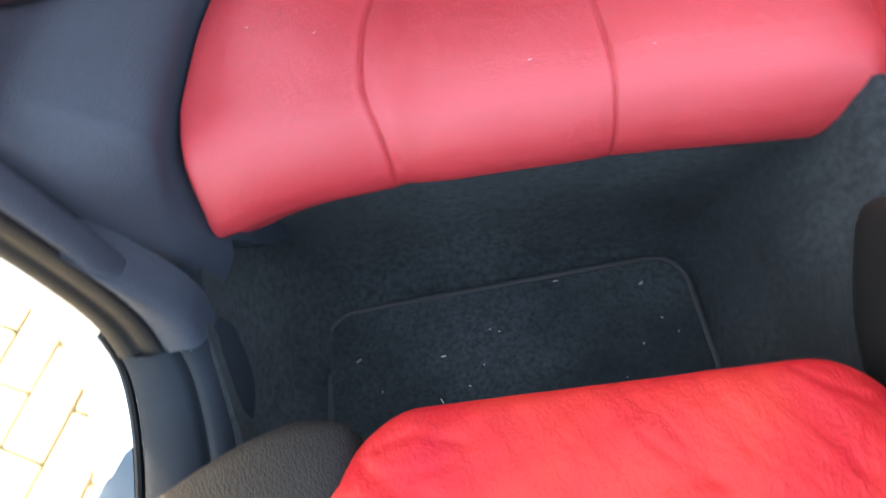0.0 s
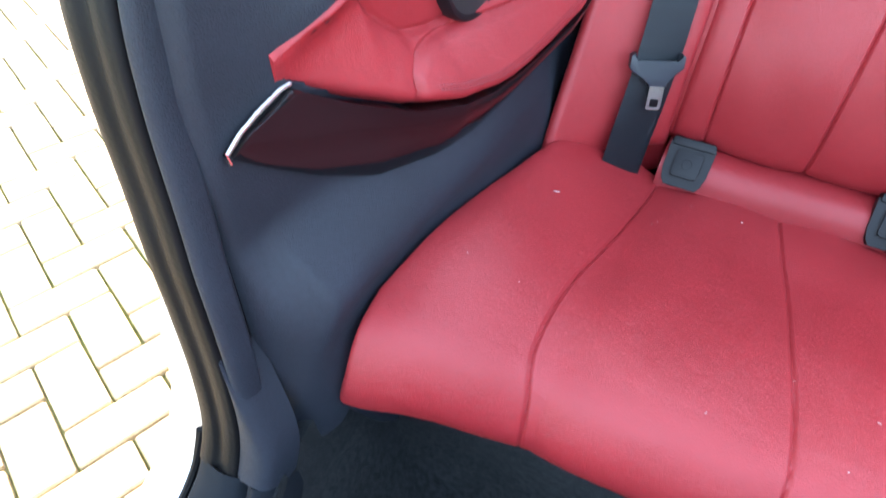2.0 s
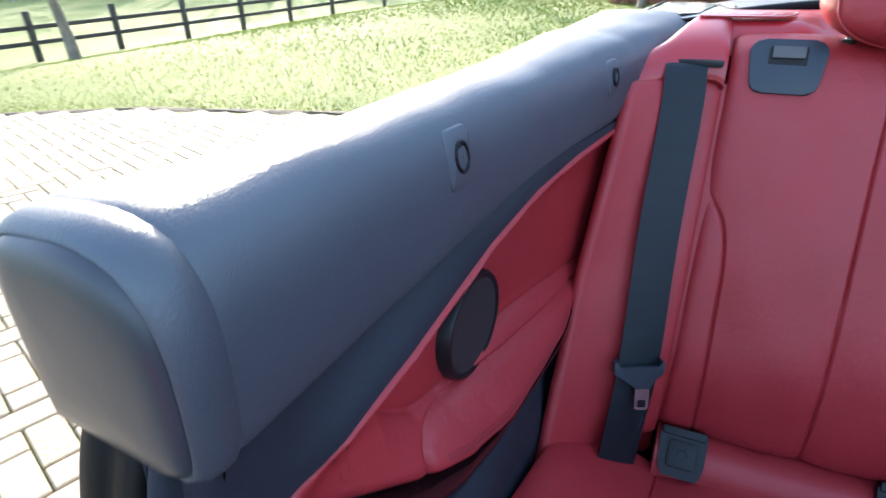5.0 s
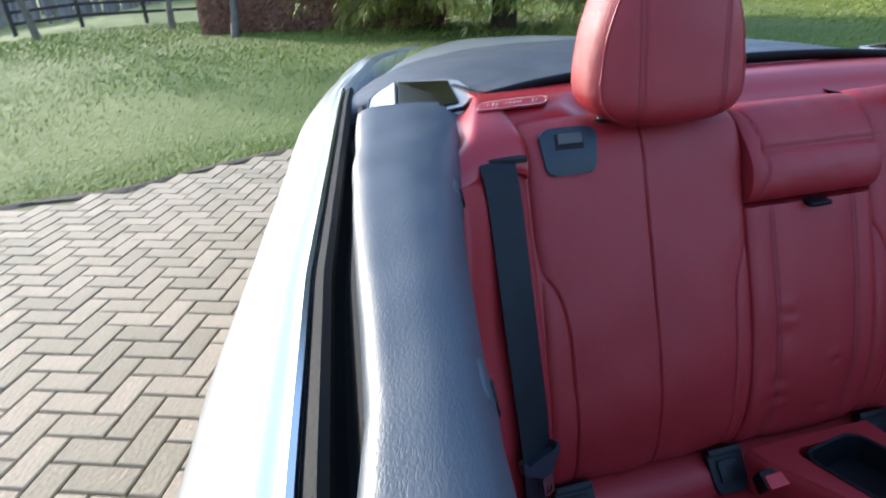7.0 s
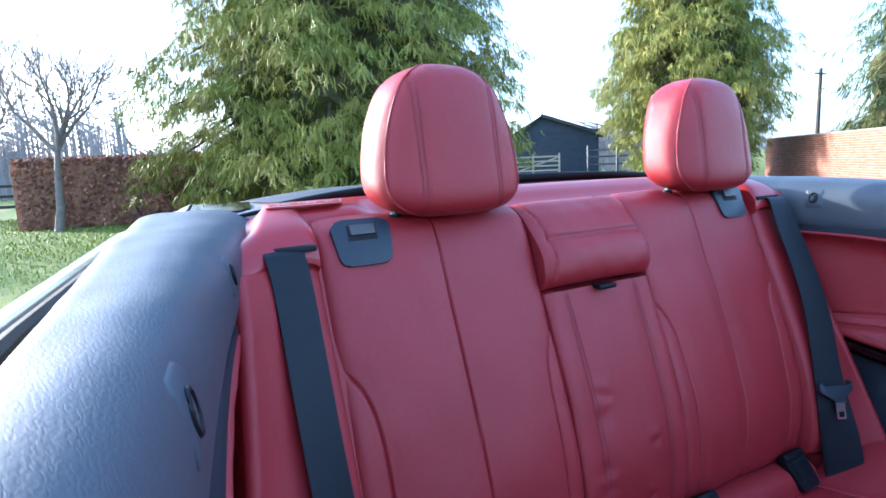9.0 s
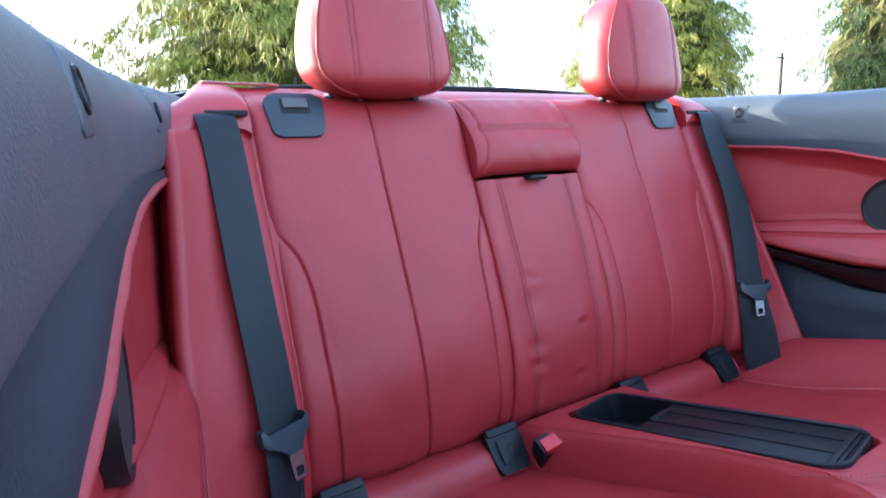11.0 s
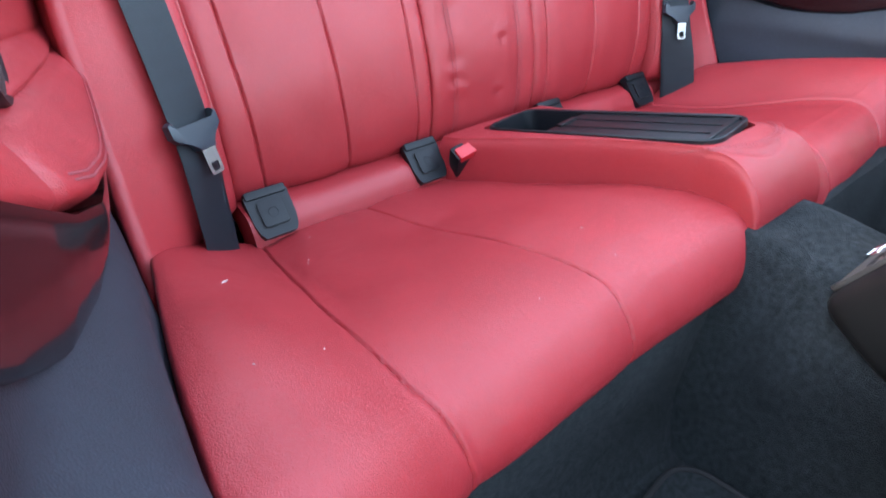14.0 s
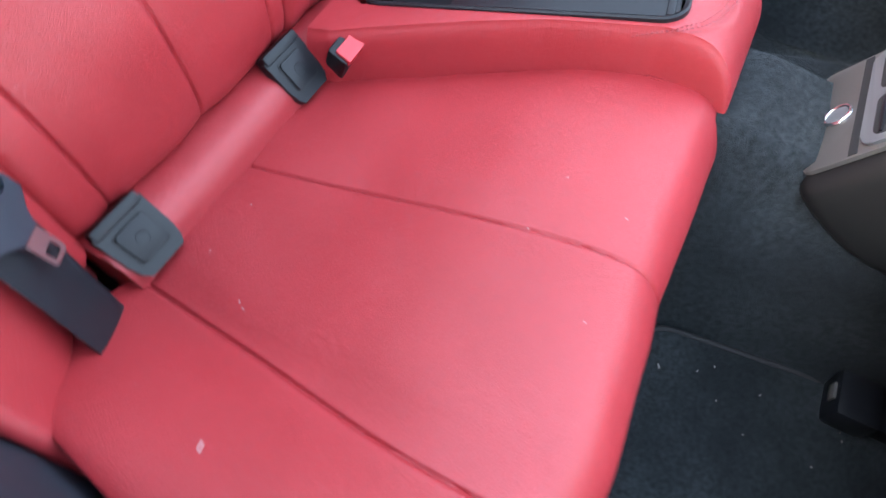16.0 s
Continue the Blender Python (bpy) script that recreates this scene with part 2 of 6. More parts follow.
def wobble(X, Y, size, amount, seed=0.0):
    f = np.zeros(X.shape)
    for k, (a, b, c) in enumerate(((1.0, 0.3, 0.1), (-0.6, 0.9, 1.7), (0.35, -1.2, 2.9), (1.6, 1.1, 4.2))):
        f += np.sin((a * X + b * Y) / size * 6.283 + c + seed * (k + 1)) / 4
    return amount * f


def shell(name, P, back, mat, parent, label="", cap=True):
    """A closed padded panel: a front sheet of points P[i, j], rims and a back shifted by the vector back."""
    nu, nv = P.shape[:2]
    verts = P.reshape(-1, 3).tolist()
    faces = [(i * nv + j, i * nv + j + 1, (i + 1) * nv + j + 1, (i + 1) * nv + j) for i in range(nu - 1) for j in range(nv - 1)]
    ring = [(0, j) for j in range(nv)] + [(i, nv - 1) for i in range(1, nu)] + [(nu - 1, j) for j in range(nv - 2, -1, -1)] + [(i, 0) for i in range(nu - 2, 0, -1)]
    base = len(verts)
    for i, j in ring:
        verts.append((P[i, j] + np.array(back)).tolist())
    m = len(ring)
    for k in range(m):
        a, b = ring[k], ring[(k + 1) % m]
        faces.append((b[0] * nv + b[1], a[0] * nv + a[1], base + k, base + (k + 1) % m))
    if cap:
        faces.append(tuple(range(base, base + m)))
    me = bpy.data.meshes.new(name)
    me.from_pydata(verts, [], faces)
    bm = bmesh.new()
    bm.from_mesh(me)
    bmesh.ops.recalc_face_normals(bm, faces=bm.faces[:])
    for f in bm.faces:
        f.smooth = len(f.verts) == 4
    for e in bm.edges:
        if len(e.link_faces) == 2 and e.calc_face_angle(0) > 0.9:
            e.smooth = False
    bm.to_mesh(me)
    bm.free()
    return finish(new(name, me), mat, parent, label)


def box(center, size, bevel=0.0, rot=None, seg=2):
    bm = bmesh.new()
    bmesh.ops.create_cube(bm, size=1)
    bmesh.ops.scale(bm, vec=size, verts=bm.verts)
    if bevel:
        bmesh.ops.bevel(bm, geom=bm.edges[:], offset=bevel, segments=seg, profile=0.6, affect="EDGES")
    m = Matrix.Translation(center)
    if rot is not None:
        m = m @ rot
    bmesh.ops.transform(bm, matrix=m, verts=bm.verts)
    return bm


def tube(points, radius, sides=8, closed=False):
    """A round bar along points; radius may be a list."""
    bm = bmesh.new()
    pts = [Vector(p) for p in points]
    n = len(pts)
    rad = radius if isinstance(radius, (list, tuple, np.ndarray)) else [radius] * n
    rings = []
    up = Vector((0.13, 0.31, 1)).normalized()
    for i, p in enumerate(pts):
        a, b = pts[max(i - 1, 0)], pts[min(i + 1, n - 1)]
        if closed:
            a, b = pts[(i - 1) % n], pts[(i + 1) % n]
        d = (b - a).normalized()
        s = d.cross(up)
        s = s.normalized() if s.length > 1e-4 else d.orthogonal().normalized()
        t = s.cross(d)
        rings.append([bm.verts.new(p + rad[i] * (s * math.cos(k * 6.2832 / sides) + t * math.sin(k * 6.2832 / sides))) for k in range(sides)])
    for i in range(n if closed else n - 1):
        r0, r1 = rings[i], rings[(i + 1) % n]
        for k in range(sides):
            bm.faces.new((r0[k], r0[(k + 1) % sides], r1[(k + 1) % sides], r1[k]))
    if not closed:
        bm.faces.new(rings[0][::-1])
        bm.faces.new(rings[-1])
    return bm


def prism(outline, depth, axis, place, bevel=0.0):
    """A plate: outline points on the two axes of `axis` (Vectors u, v), thick along u x v by depth, at place."""
    u, v = Vector(axis[0]), Vector(axis[1])
    w = u.cross(v).normalized()
    bm = bmesh.new()
    lo = [bm.verts.new(Vector(place) + u * a + v * b) for a, b in outline]
    hi = [bm.verts.new(Vector(place) + u * a + v * b + w * depth) for a, b in outline]
    n = len(outline)
    bm.faces.new(lo[::-1])
    top = bm.faces.new(hi)
    for k in range(n):
        bm.faces.new((lo[k], lo[(k + 1) % n], hi[(k + 1) % n], hi[k]))
    if bevel:
        bmesh.ops.bevel(bm, geom=top.edges[:], offset=bevel, segments=2, profile=0.6, affect="EDGES")
    return bm


def rounded(w, h, r, n=5, cx=0.0, cy=0.0):
    pts = []
    for sx, sy, a0 in ((1, 1, 0), (-1, 1, 90), (-1, -1, 180), (1, -1, 270)):
        for k in range(n + 1):
            a = radians(a0 + 90 * k / n)
            pts.append((cx + sx * (w / 2 - r) + r * math.cos(a), cy + sy * (h / 2 - r) + r * math.sin(a)))
    return pts


def stitches(name, pts, normal, mat, parent, step=0.0045, size=0.0028, wide=0.0009):
    """A row of short sewn threads along points."""
    p = np.array(pts, float)
    seg = np.linalg.norm(np.diff(p, axis=0), axis=1)
    s = np.concatenate([[0], np.cumsum(seg)])
    verts, faces = [], []
    nrm = np.array(normal, float)
    nrm /= np.linalg.norm(nrm)
    for c in np.arange(step / 2, s[-1], step):
        a = np.array([np.interp(c - size / 2, s, p[:, k]) for k in range(3)])
        b = np.array([np.interp(c + size / 2, s, p[:, k]) for k in range(3)])
        d = (b - a) / (np.linalg.norm(b - a) + 1e-9)
        side = np.cross(d, nrm) * wide
        k = len(verts)
        verts += [(a - side).tolist(), (a + side).tolist(), (b + side).tolist(), (b - side).tolist(), ((a + b) / 2 + nrm * wide * 1.3).tolist()]
        faces += [(k, k + 1, k + 4), (k + 1, k + 2, k + 4), (k + 2, k + 3, k + 4), (k + 3, k, k + 4)]
    return from_lists(name, verts, faces, mat, parent, smooth=False)


# ---- rear seat ----
BACK = curve([(-0.02, 0.556), (-0.062, 0.560), (-0.085, 0.582), (-0.093, 0.64), (-0.087, 0.71), (-0.061, 0.80), (-0.023, 0.90), (-0.002, 0.95),
              (0.017, 1.0), (0.034, 1.04), (0.052, 1.064), (0.085, 1.076), (0.12, 1.066)], 240)
BACK_S = np.concatenate([[0], np.cumsum(np.linalg.norm(np.diff(BACK, axis=0), axis=1))])


def back_y(z):
    front = BACK[10:215]
    return np.interp(z, front[:, 1], front[:, 0])


def back_points(xs, s0, s1, n):
    s = np.linspace(s0, s1, n)
    y, z = np.interp(s, BACK_S, BACK[:, 0]), np.interp(s, BACK_S, BACK[:, 1])
    X = np.repeat(xs[:, None], n, 1)
    ty, tz = np.gradient(y), np.gradient(z)
    ln = np.hypot(ty, tz)
    return X, np.repeat(y[None], len(xs), 0), np.repeat(z[None], len(xs), 0), np.repeat((-tz / ln)[None], len(xs), 0), np.repeat((ty / ln)[None], len(xs), 0)


def s_of_z(z):
    return float(np.interp(z, BACK[10:215, 1], BACK_S[10:215]))


def backrest_panel(name, x0, x1, s0, s1, seams, parent, label, puff=0.008, nx=None, extra=None, lift=0.0, deep=0.0040):
    nx = nx or int(abs(x1 - x0) / 0.0014)
    xs = np.linspace(x0, x1, nx)
    X, Y, Z, NY, NZ = back_points(xs, s0, s1, int((s1 - s0) / 0.0028))
    h = np.full(X.shape, lift)
    for poly in seams:
        h += groove(X, Z, poly, deep)
    edge = np.minimum(np.abs(X - x0), np.abs(X - x1))
    h += puff * (1 - np.exp(-(edge / 0.007))) - puff
    h += wobble(X, Z, 0.16, 0.0018, x0)
    if extra is not None:
        h += extra(X, Z)
    P = np.stack([X, Y + NY * h, Z + NZ * h], -1)
    return shell(name, P, (0, 0.05, 0), M_RED, parent, label)


bench_back = tagged(thing("rear_seat", (0, -0.2, 0.30)), "red leather rear seat with sewn panels, side bolsters and dark latches", "car seat")
S_TOP = BACK_S[-1]
for sd in (-1, 1):
    f = lambda pts: curve([(sd * a, b) for a, b in pts], 40)
    seams = [f([(0.258, 0.55), (0.262, 0.72), (0.264, 0.90), (0.262, 1.10)]),
             f([(0.434, 0.905), (0.418, 0.890), (0.404, 0.866), (0.396, 0.82), (0.393, 0.74), (0.389, 0.62), (0.386, 0.55)]),
             f([(0.108, 0.904), (0.122, 0.882), (0.134, 0.845), (0.139, 0.76), (0.139, 0.66), (0.138, 0.55)])]
    backrest_panel("backrest_panel", *sorted((sd * 0.43, sd * 0.110)), 0, S_TOP, seams, bench_back, "red leather backrest panel with a centre seam")
    # release latch near the top edge
    zc, yc = 1.043, float(back_y(1.043)) - 0.001
    tilt = Matrix.Rotation(radians(-24), 4, "X")
    xc = sd * 0.372
    plate = rounded(0.072, 0.062, 0.014, cx=0, cy=0)
    plate = [(a * (1.0 if b < 0 else 1.12), b) for a, b in plate]
    tl = tilt.to_3x3()
    latch = part("latch_plate", prism(plate, 0.008, (tl @ Vector((1, 0, 0)), tl @ Vector((0, 0, 1))), (xc, yc + 0.004, zc), 0.002), M_LATCH, bench_back, "blue-grey plastic release plate")
    lc = Vector((xc, yc, zc)) + tl @ Vector((0, -0.0045, 0.016))
    # Thin black plate painted in as the shadow beneath the lever.
    part("lever_recess", box(lc + tl @ Vector((0, 0.0005, -0.002)), (0.040, 0.002, 0.021), 0.001, tilt), M_BLACK, latch)
    part("latch_lever", box(lc + tl @ Vector((0, -0.0015, 0.001)), (0.034, 0.006, 0.014), 0.0022, tilt), M_GREYPLASTIC, latch, "grey release lever")


# Added dark backing stops sun leaking between the backrest and its bolsters.
bx_ = np.linspace(-0.60, 0.60, 60)
bp_ = np.array([(float(back_y(z)) + 0.058, z) for z in np.linspace(0.50, 1.055, 40)])
X = np.repeat(bx_[:, None], 40, 1)
shell("seat_back_board", np.stack([X, np.repeat(bp_[None, :, 0], 60, 0), np.repeat(bp_[None, :, 1], 60, 0)], -1), (0, 0.03, 0), M_CARPET, bench_back, "dark board added behind the backrest to stop light leaks")


def crumple(X, Z):
    d = np.abs(X + 0.062 + 0.006 * np.sin(Z * 30))
    w = np.exp(-(d / 0.016) ** 2) * smooth01((0.86 - Z) / 0.1)
    h = 0.0014 * w * np.sin(Z * 140 + np.sin(Z * 47) * 2)
    for dx, dz, a in ((0.032, 0.710, 0.0022), (0.022, 0.628, 0.0022), (-0.05, 0.79, 0.0015)):
        h -= a * np.exp(-(((X - dx) / 0.009) ** 2 + ((Z - dz) / 0.007) ** 2))
        h += a * 0.8 * np.exp(-(((X - dx) / 0.014) ** 2 + ((Z - dz - 0.012) / 0.009) ** 2))
    return h


mid_lines = [curve([(k * 0.066, 0.55), (k * 0.069, 0.75), (k * 0.071, 0.95)], 20) for k in (-1, 1)]
backrest_panel("centre_panel", -0.109, 0.109, 0, s_of_z(0.944), mid_lines, bench_back, "red leather centre panel with twin stitching and creases", 0.008, extra=crumple, lift=0.002, deep=0.0012)
for k in (-1, 1):
    for off in (-0.0035, 0.0035):
        zz = np.linspace(0.585, 0.940, 60)
        stitches("stitching", [(k * (0.069 + 0.012 * (z - 0.75)) + off, float(back_y(z)) - 0.0005, z) for z in zz], (0, -1, 0), M_REDTHREAD, bench_back)

# folded head pad of the centre armrest
u = np.linspace(-0.109, 0.109, 90)
prof = curve([(0.045, 0.9485), (0.018, 0.949), (-0.004, 0.953), (-0.014, 0.972), (-0.010, 1.0), (0.004, 1.022), (0.024, 1.044), (0.044, 1.062), (0.07, 1.074), (0.11, 1.066)], 80)
X = np.repeat(u[:, None], 80, 1)
Y, Z = np.repeat(prof[None, :, 0], 90, 0), np.repeat(prof[None, :, 1], 90, 0)
h = groove(X, Z, [(-0.088, 1.025), (0.109, 1.025)], 0.005, 0.004) + groove(X, Z, curve([(-0.100, 1.075), (-0.090, 1.05), (-0.086, 1.01), (-0.094, 0.97), (-0.105, 0.95)], 20), 0.004)
h += 0.010 * (1 - np.exp(-(0.109 - np.abs(X)) / 0.010)) - 0.010 + wobble(X, Z, 0.07, 0.0012)
shell("armrest_pad", np.stack([X, Y - h * 0.8, Z + h * 0.4], -1), (0, 0.05, 0), M_RED, bench_back, "plump red leather pad of the folded armrest")
stitches("stitching", [(x, -0.0005 + 0.0055, 1.0285) for x in np.linspace(-0.085, 0.106, 40)], (0, -1, 0.5), M_REDTHREAD, bench_back)
part("pull_tab", box((0.0, -0.012, 0.9435), (0.036, 0.022, 0.008), 0.0035), M_PLASTIC, bench_back, "small black pull tab")

# fixed side bolsters with belt slots
for sd in (-1, 1):
    bol = bench_back
    zs = curve([(0.0, 0.50), (0.0, 0.58), (0.0, 0.70), (0.0, 0.85), (0.0, 1.0), (0.0, 1.028)], 130)[:, 1]
    yin = back_y(zs) - 0.003 - 0.010 * np.interp(zs, [0.55, 0.75, 1.03], [2.0, 0.9, 0.0])
    if sd < 0:
        yout = np.interp(zs, [0.50, 0.54, 0.612, 0.713, 0.813, 0.894, 0.978, 1.03], [-0.255, -0.238, -0.206, -0.160, -0.118, -0.088, -0.056, -0.026])
    else:
        yout = np.interp(zs, [0.50, 0.54, 0.617, 0.70, 0.81, 0.87, 0.936, 1.03], [-0.215, -0.195, -0.160, -0.124, -0.069, -0.047, -0.012, 0.022])
    xe = np.interp(zs, [0.50, 0.63, 0.81, 1.0], [0.574, 0.569, 0.560, 0.541])
    uu = np.linspace(0, 1, 50)[:, None]
    X = 0.434 + uu * (xe - 0.013 - 0.434)[None]
    Y = yin[None] + (yout + 0.003 - yin)[None] * (0.22 * uu + 0.78 * uu ** 2)
    px, py = X[-1], Y[-1]
    rows_x, rows_y = [], []
    for phi in np.linspace(-0.75, 1.6, 14):
        px, py = px + 0.010 * 0.168 * math.cos(phi), py + 0.010 * 0.168 * math.sin(phi)
        rows_x.append(px)
        rows_y.append(py)
    for back in (0.02, 0.05):
        rows_x.append(px + 0.002)
        rows_y.append(py + back)
    X, Y = np.vstack([X] + [r[None] for r in rows_x]), np.vstack([Y] + [r[None] for r in rows_y])
    Z = np.repeat(zs[None], len(X), 0)
    h = 0.010 * (1 - np.exp(-(X - 0.434) / 0.008)) - 0.010 + 0.006 * (1 - np.exp(-(1.030 - Z) / 0.006)) - 0.006 + wobble(X, Z, 0.2, 0.002, sd)
    shell("bolster_face", np.stack([sd * X, Y - h, Z], -1), (0, 0.06, 0), M_RED, bol, "red leather bolster face")
    # gusset closing the seam to the backrest
    gx, gz = np.meshgrid(np.linspace(0.418, 0.450, 6), np.linspace(0.56, 1.022, 60), indexing="ij")
    shell("gusset", np.stack([sd * gx, back_y(gz) + 0.008, gz], -1), (0, 0.02, 0), M_RED, bol)
    # moulded cap above the slot, rolling back to the rim
    capp = curve([(0.019, 1.030), (0.020, 1.040), (0.026, 1.056), (0.045, 1.074), (0.085, 1.088), (0.14, 1.096), (0.20, 1.094)], 50)
    xs = np.linspace(0.434, 0.536, 40)
    X = np.repeat(xs[:, None], 50, 1)
    Y, Z = np.repeat(capp[None, :, 0], 40, 0), np.repeat(capp[None, :, 1], 40, 0)
    wob = np.clip((X - 0.434) / 0.12, 0, 1)
    Z = Z - 0.02 * wob ** 3 - 0.008 * np.exp(-(X - 0.434) / 0.006)
    pad_in = np.interp(Y, [0.0, 0.05, 0.12, 0.20], [0.530, 0.513, 0.489, 0.460])
    Z = Z - 0.020 * smooth01((X - pad_in + 0.020) / 0.030) * smooth01((Y - 0.025) / 0.05)
    uc = np.clip((X - 0.434) / (xe[-1] - 0.013 - 0.434), 0, 1.04)
    Y = Y + 0.5 * (yout[-1] + 0.003 - yin[-1]) * (0.22 * uc + 0.78 * uc ** 2) * (1 - smooth01(np.linspace(-0.1, 1.3, 50)))[None]
    ks = int(np.argmin(np.abs(xs - 0.475)))
    slot_y = float(np.interp(1.0475, Z[ks, :20], Y[ks, :20]))
    shell("bolster_cap", np.stack([sd * X, Y, Z], -1), (0, 0.03, -0.02), M_REDHARD, bol, "smooth red moulded cap")
    turn = Matrix.Rotation(sd * 0.12 if sd < 0 else 0.0, 4, "Z")
    part("belt_slot", box((sd * 0.472, slot_y + 0.0035, 1.0475), (0.068, 0.014, 0.0075), 0.003, turn), M_BLACK, bol, "dark belt slot")

# strip under the backrest with the four anchor covers
strip = bench_back
xs = np.linspace(-0.43, 0.43, 160)
prof = curve([(-0.128, 0.508), (-0.125, 0.530), (-0.119, 0.548), (-0.106, 0.561), (-0.080, 0.566), (-0.05, 0.565)], 40)
X = np.repeat(xs[:, None], 40, 1)
shell("lower_strip", np.stack([X, np.repeat(prof[None, :, 0], 160, 0), np.repeat(prof[None, :, 1], 160, 0) + wobble(X, X * 0, 0.13, 0.0015)], -1), (0, 0.05, -0.03), M_RED, strip)
for xc in (-0.396, -0.145, 0.140, 0.390):
    rot = Matrix.Rotation(radians(-40), 4, "X")
    r3 = rot.to_3x3()
    uu, vv = r3 @ Vector((1, 0, 0)), r3 @ Vector((0, 0, 1))
    c = Vector((xc, -0.1165, 0.5585))
    frame_o = [(-0.030, 0.030), (-0.029, -0.008), (-0.026, -0.022), (-0.021, -0.029), (0.021, -0.029), (0.026, -0.022), (0.029, -0.008), (0.030, 0.030)]
    cov = part("anchor_cover", prism(frame_o[::-1], -0.012, (uu, vv), c, 0.0), M_PLASTIC, strip, "black plastic anchor cover")
    part("cover_flap", prism(rounded(0.035, 0.034, 0.004, cy=0.002), 0.0035, (uu, vv), c + r3 @ Vector((0, -0.0002, 0)), 0.0012), M_PLASTIC, cov)
    part("flap_groove", prism(rounded(0.039, 0.038, 0.005, cy=0.002), 0.0006, (uu, vv), c + r3 @ Vector((0, -0.0001, 0))), M_BLACK, cov)
    part("embossed_ring", tube([c + uu * (0.0065 * math.cos(a)) + vv * (0.002 + 0.0065 * math.sin(a)) + r3 @ Vector((0, -0.0036, 0)) for a in np.linspace(0, 6.283, 18)[:-1]], 0.0006, 5, True), M_PLASTIC, cov)
    part("cover_hood", box(c + vv * 0.031 + r3 @ Vector((0, 0.006, 0)), (0.057, 0.020, 0.012), 0.004, rot), M_PLASTIC, cov)

# cushion
SEAM_A = curve([(0.421, -0.10), (0.426, -0.151), (0.434, -0.224), (0.441, -0.287), (0.449, -0.346), (0.456, -0.40), (0.460, -0.46), (0.459, -0.513), (0.454, -0.54), (0.443, -0.574), (0.437, -0.60)], 70)
SEAM_B = curve([(0.265, -0.10), (0.262, -0.141), (0.255, -0.207), (0.248, -0.264), (0.246, -0.328), (0.245, -0.384), (0.241, -0.44), (0.239, -0.495), (0.238, -0.522), (0.236, -0.56), (0.232, -0.60)], 70)


def mid_x(y):
    """The middle line of the raised part between the seats."""
    return 0.15 * np.clip(-np.asarray(y, float) - 0.14, 0, 1)


def ridge_half(y):
    """Half the width of the raised part between the seats."""
    return np.interp(-np.asarray(y, float), [0.10, 0.14, 0.20, 0.28, 0.36, 0.47, 0.53, 0.60], [0.118, 0.114, 0.098, 0.080, 0.068, 0.066, 0.075, 0.088])


MID_PROFILE = curve([(0.09, 0.522), (0.14, 0.530), (0.207, 0.541), (0.264, 0.552), (0.33, 0.570), (0.385, 0.586), (0.43, 0.596), (0.47, 0.602), (0.505, 0.604), (0.56, 0.602)], 60)
SIDE_PROFILE = curve([(0.09, 0.580), (0.19, 0.604), (0.264, 0.618), (0.327, 0.630), (0.383, 0.640), (0.433, 0.648), (0.477, 0.652), (0.52, 0.650), (0.58, 0.644)], 60)


def cushion_z(ax, y):
    """Height of the cushion's top at the distance ax from the middle."""
    v = -y
    mid = np.interp(v, MID_PROFILE[:, 0], MID_PROFILE[:, 1])
    side = np.interp(v, SIDE_PROFILE[:, 0], SIDE_PROFILE[:, 1])
    w = smooth01((ax - 0.42) / 0.15)
    return mid * (1 - w) + side * w


bench = bench_back
NOSE = curve([(0.0, 0.0), (0.020, -0.002), (0.036, -0.008), (0.050, -0.021), (0.062, -0.040), (0.068, -0.062), (0.064, -0.084), (0.048, -0.100)], 34)
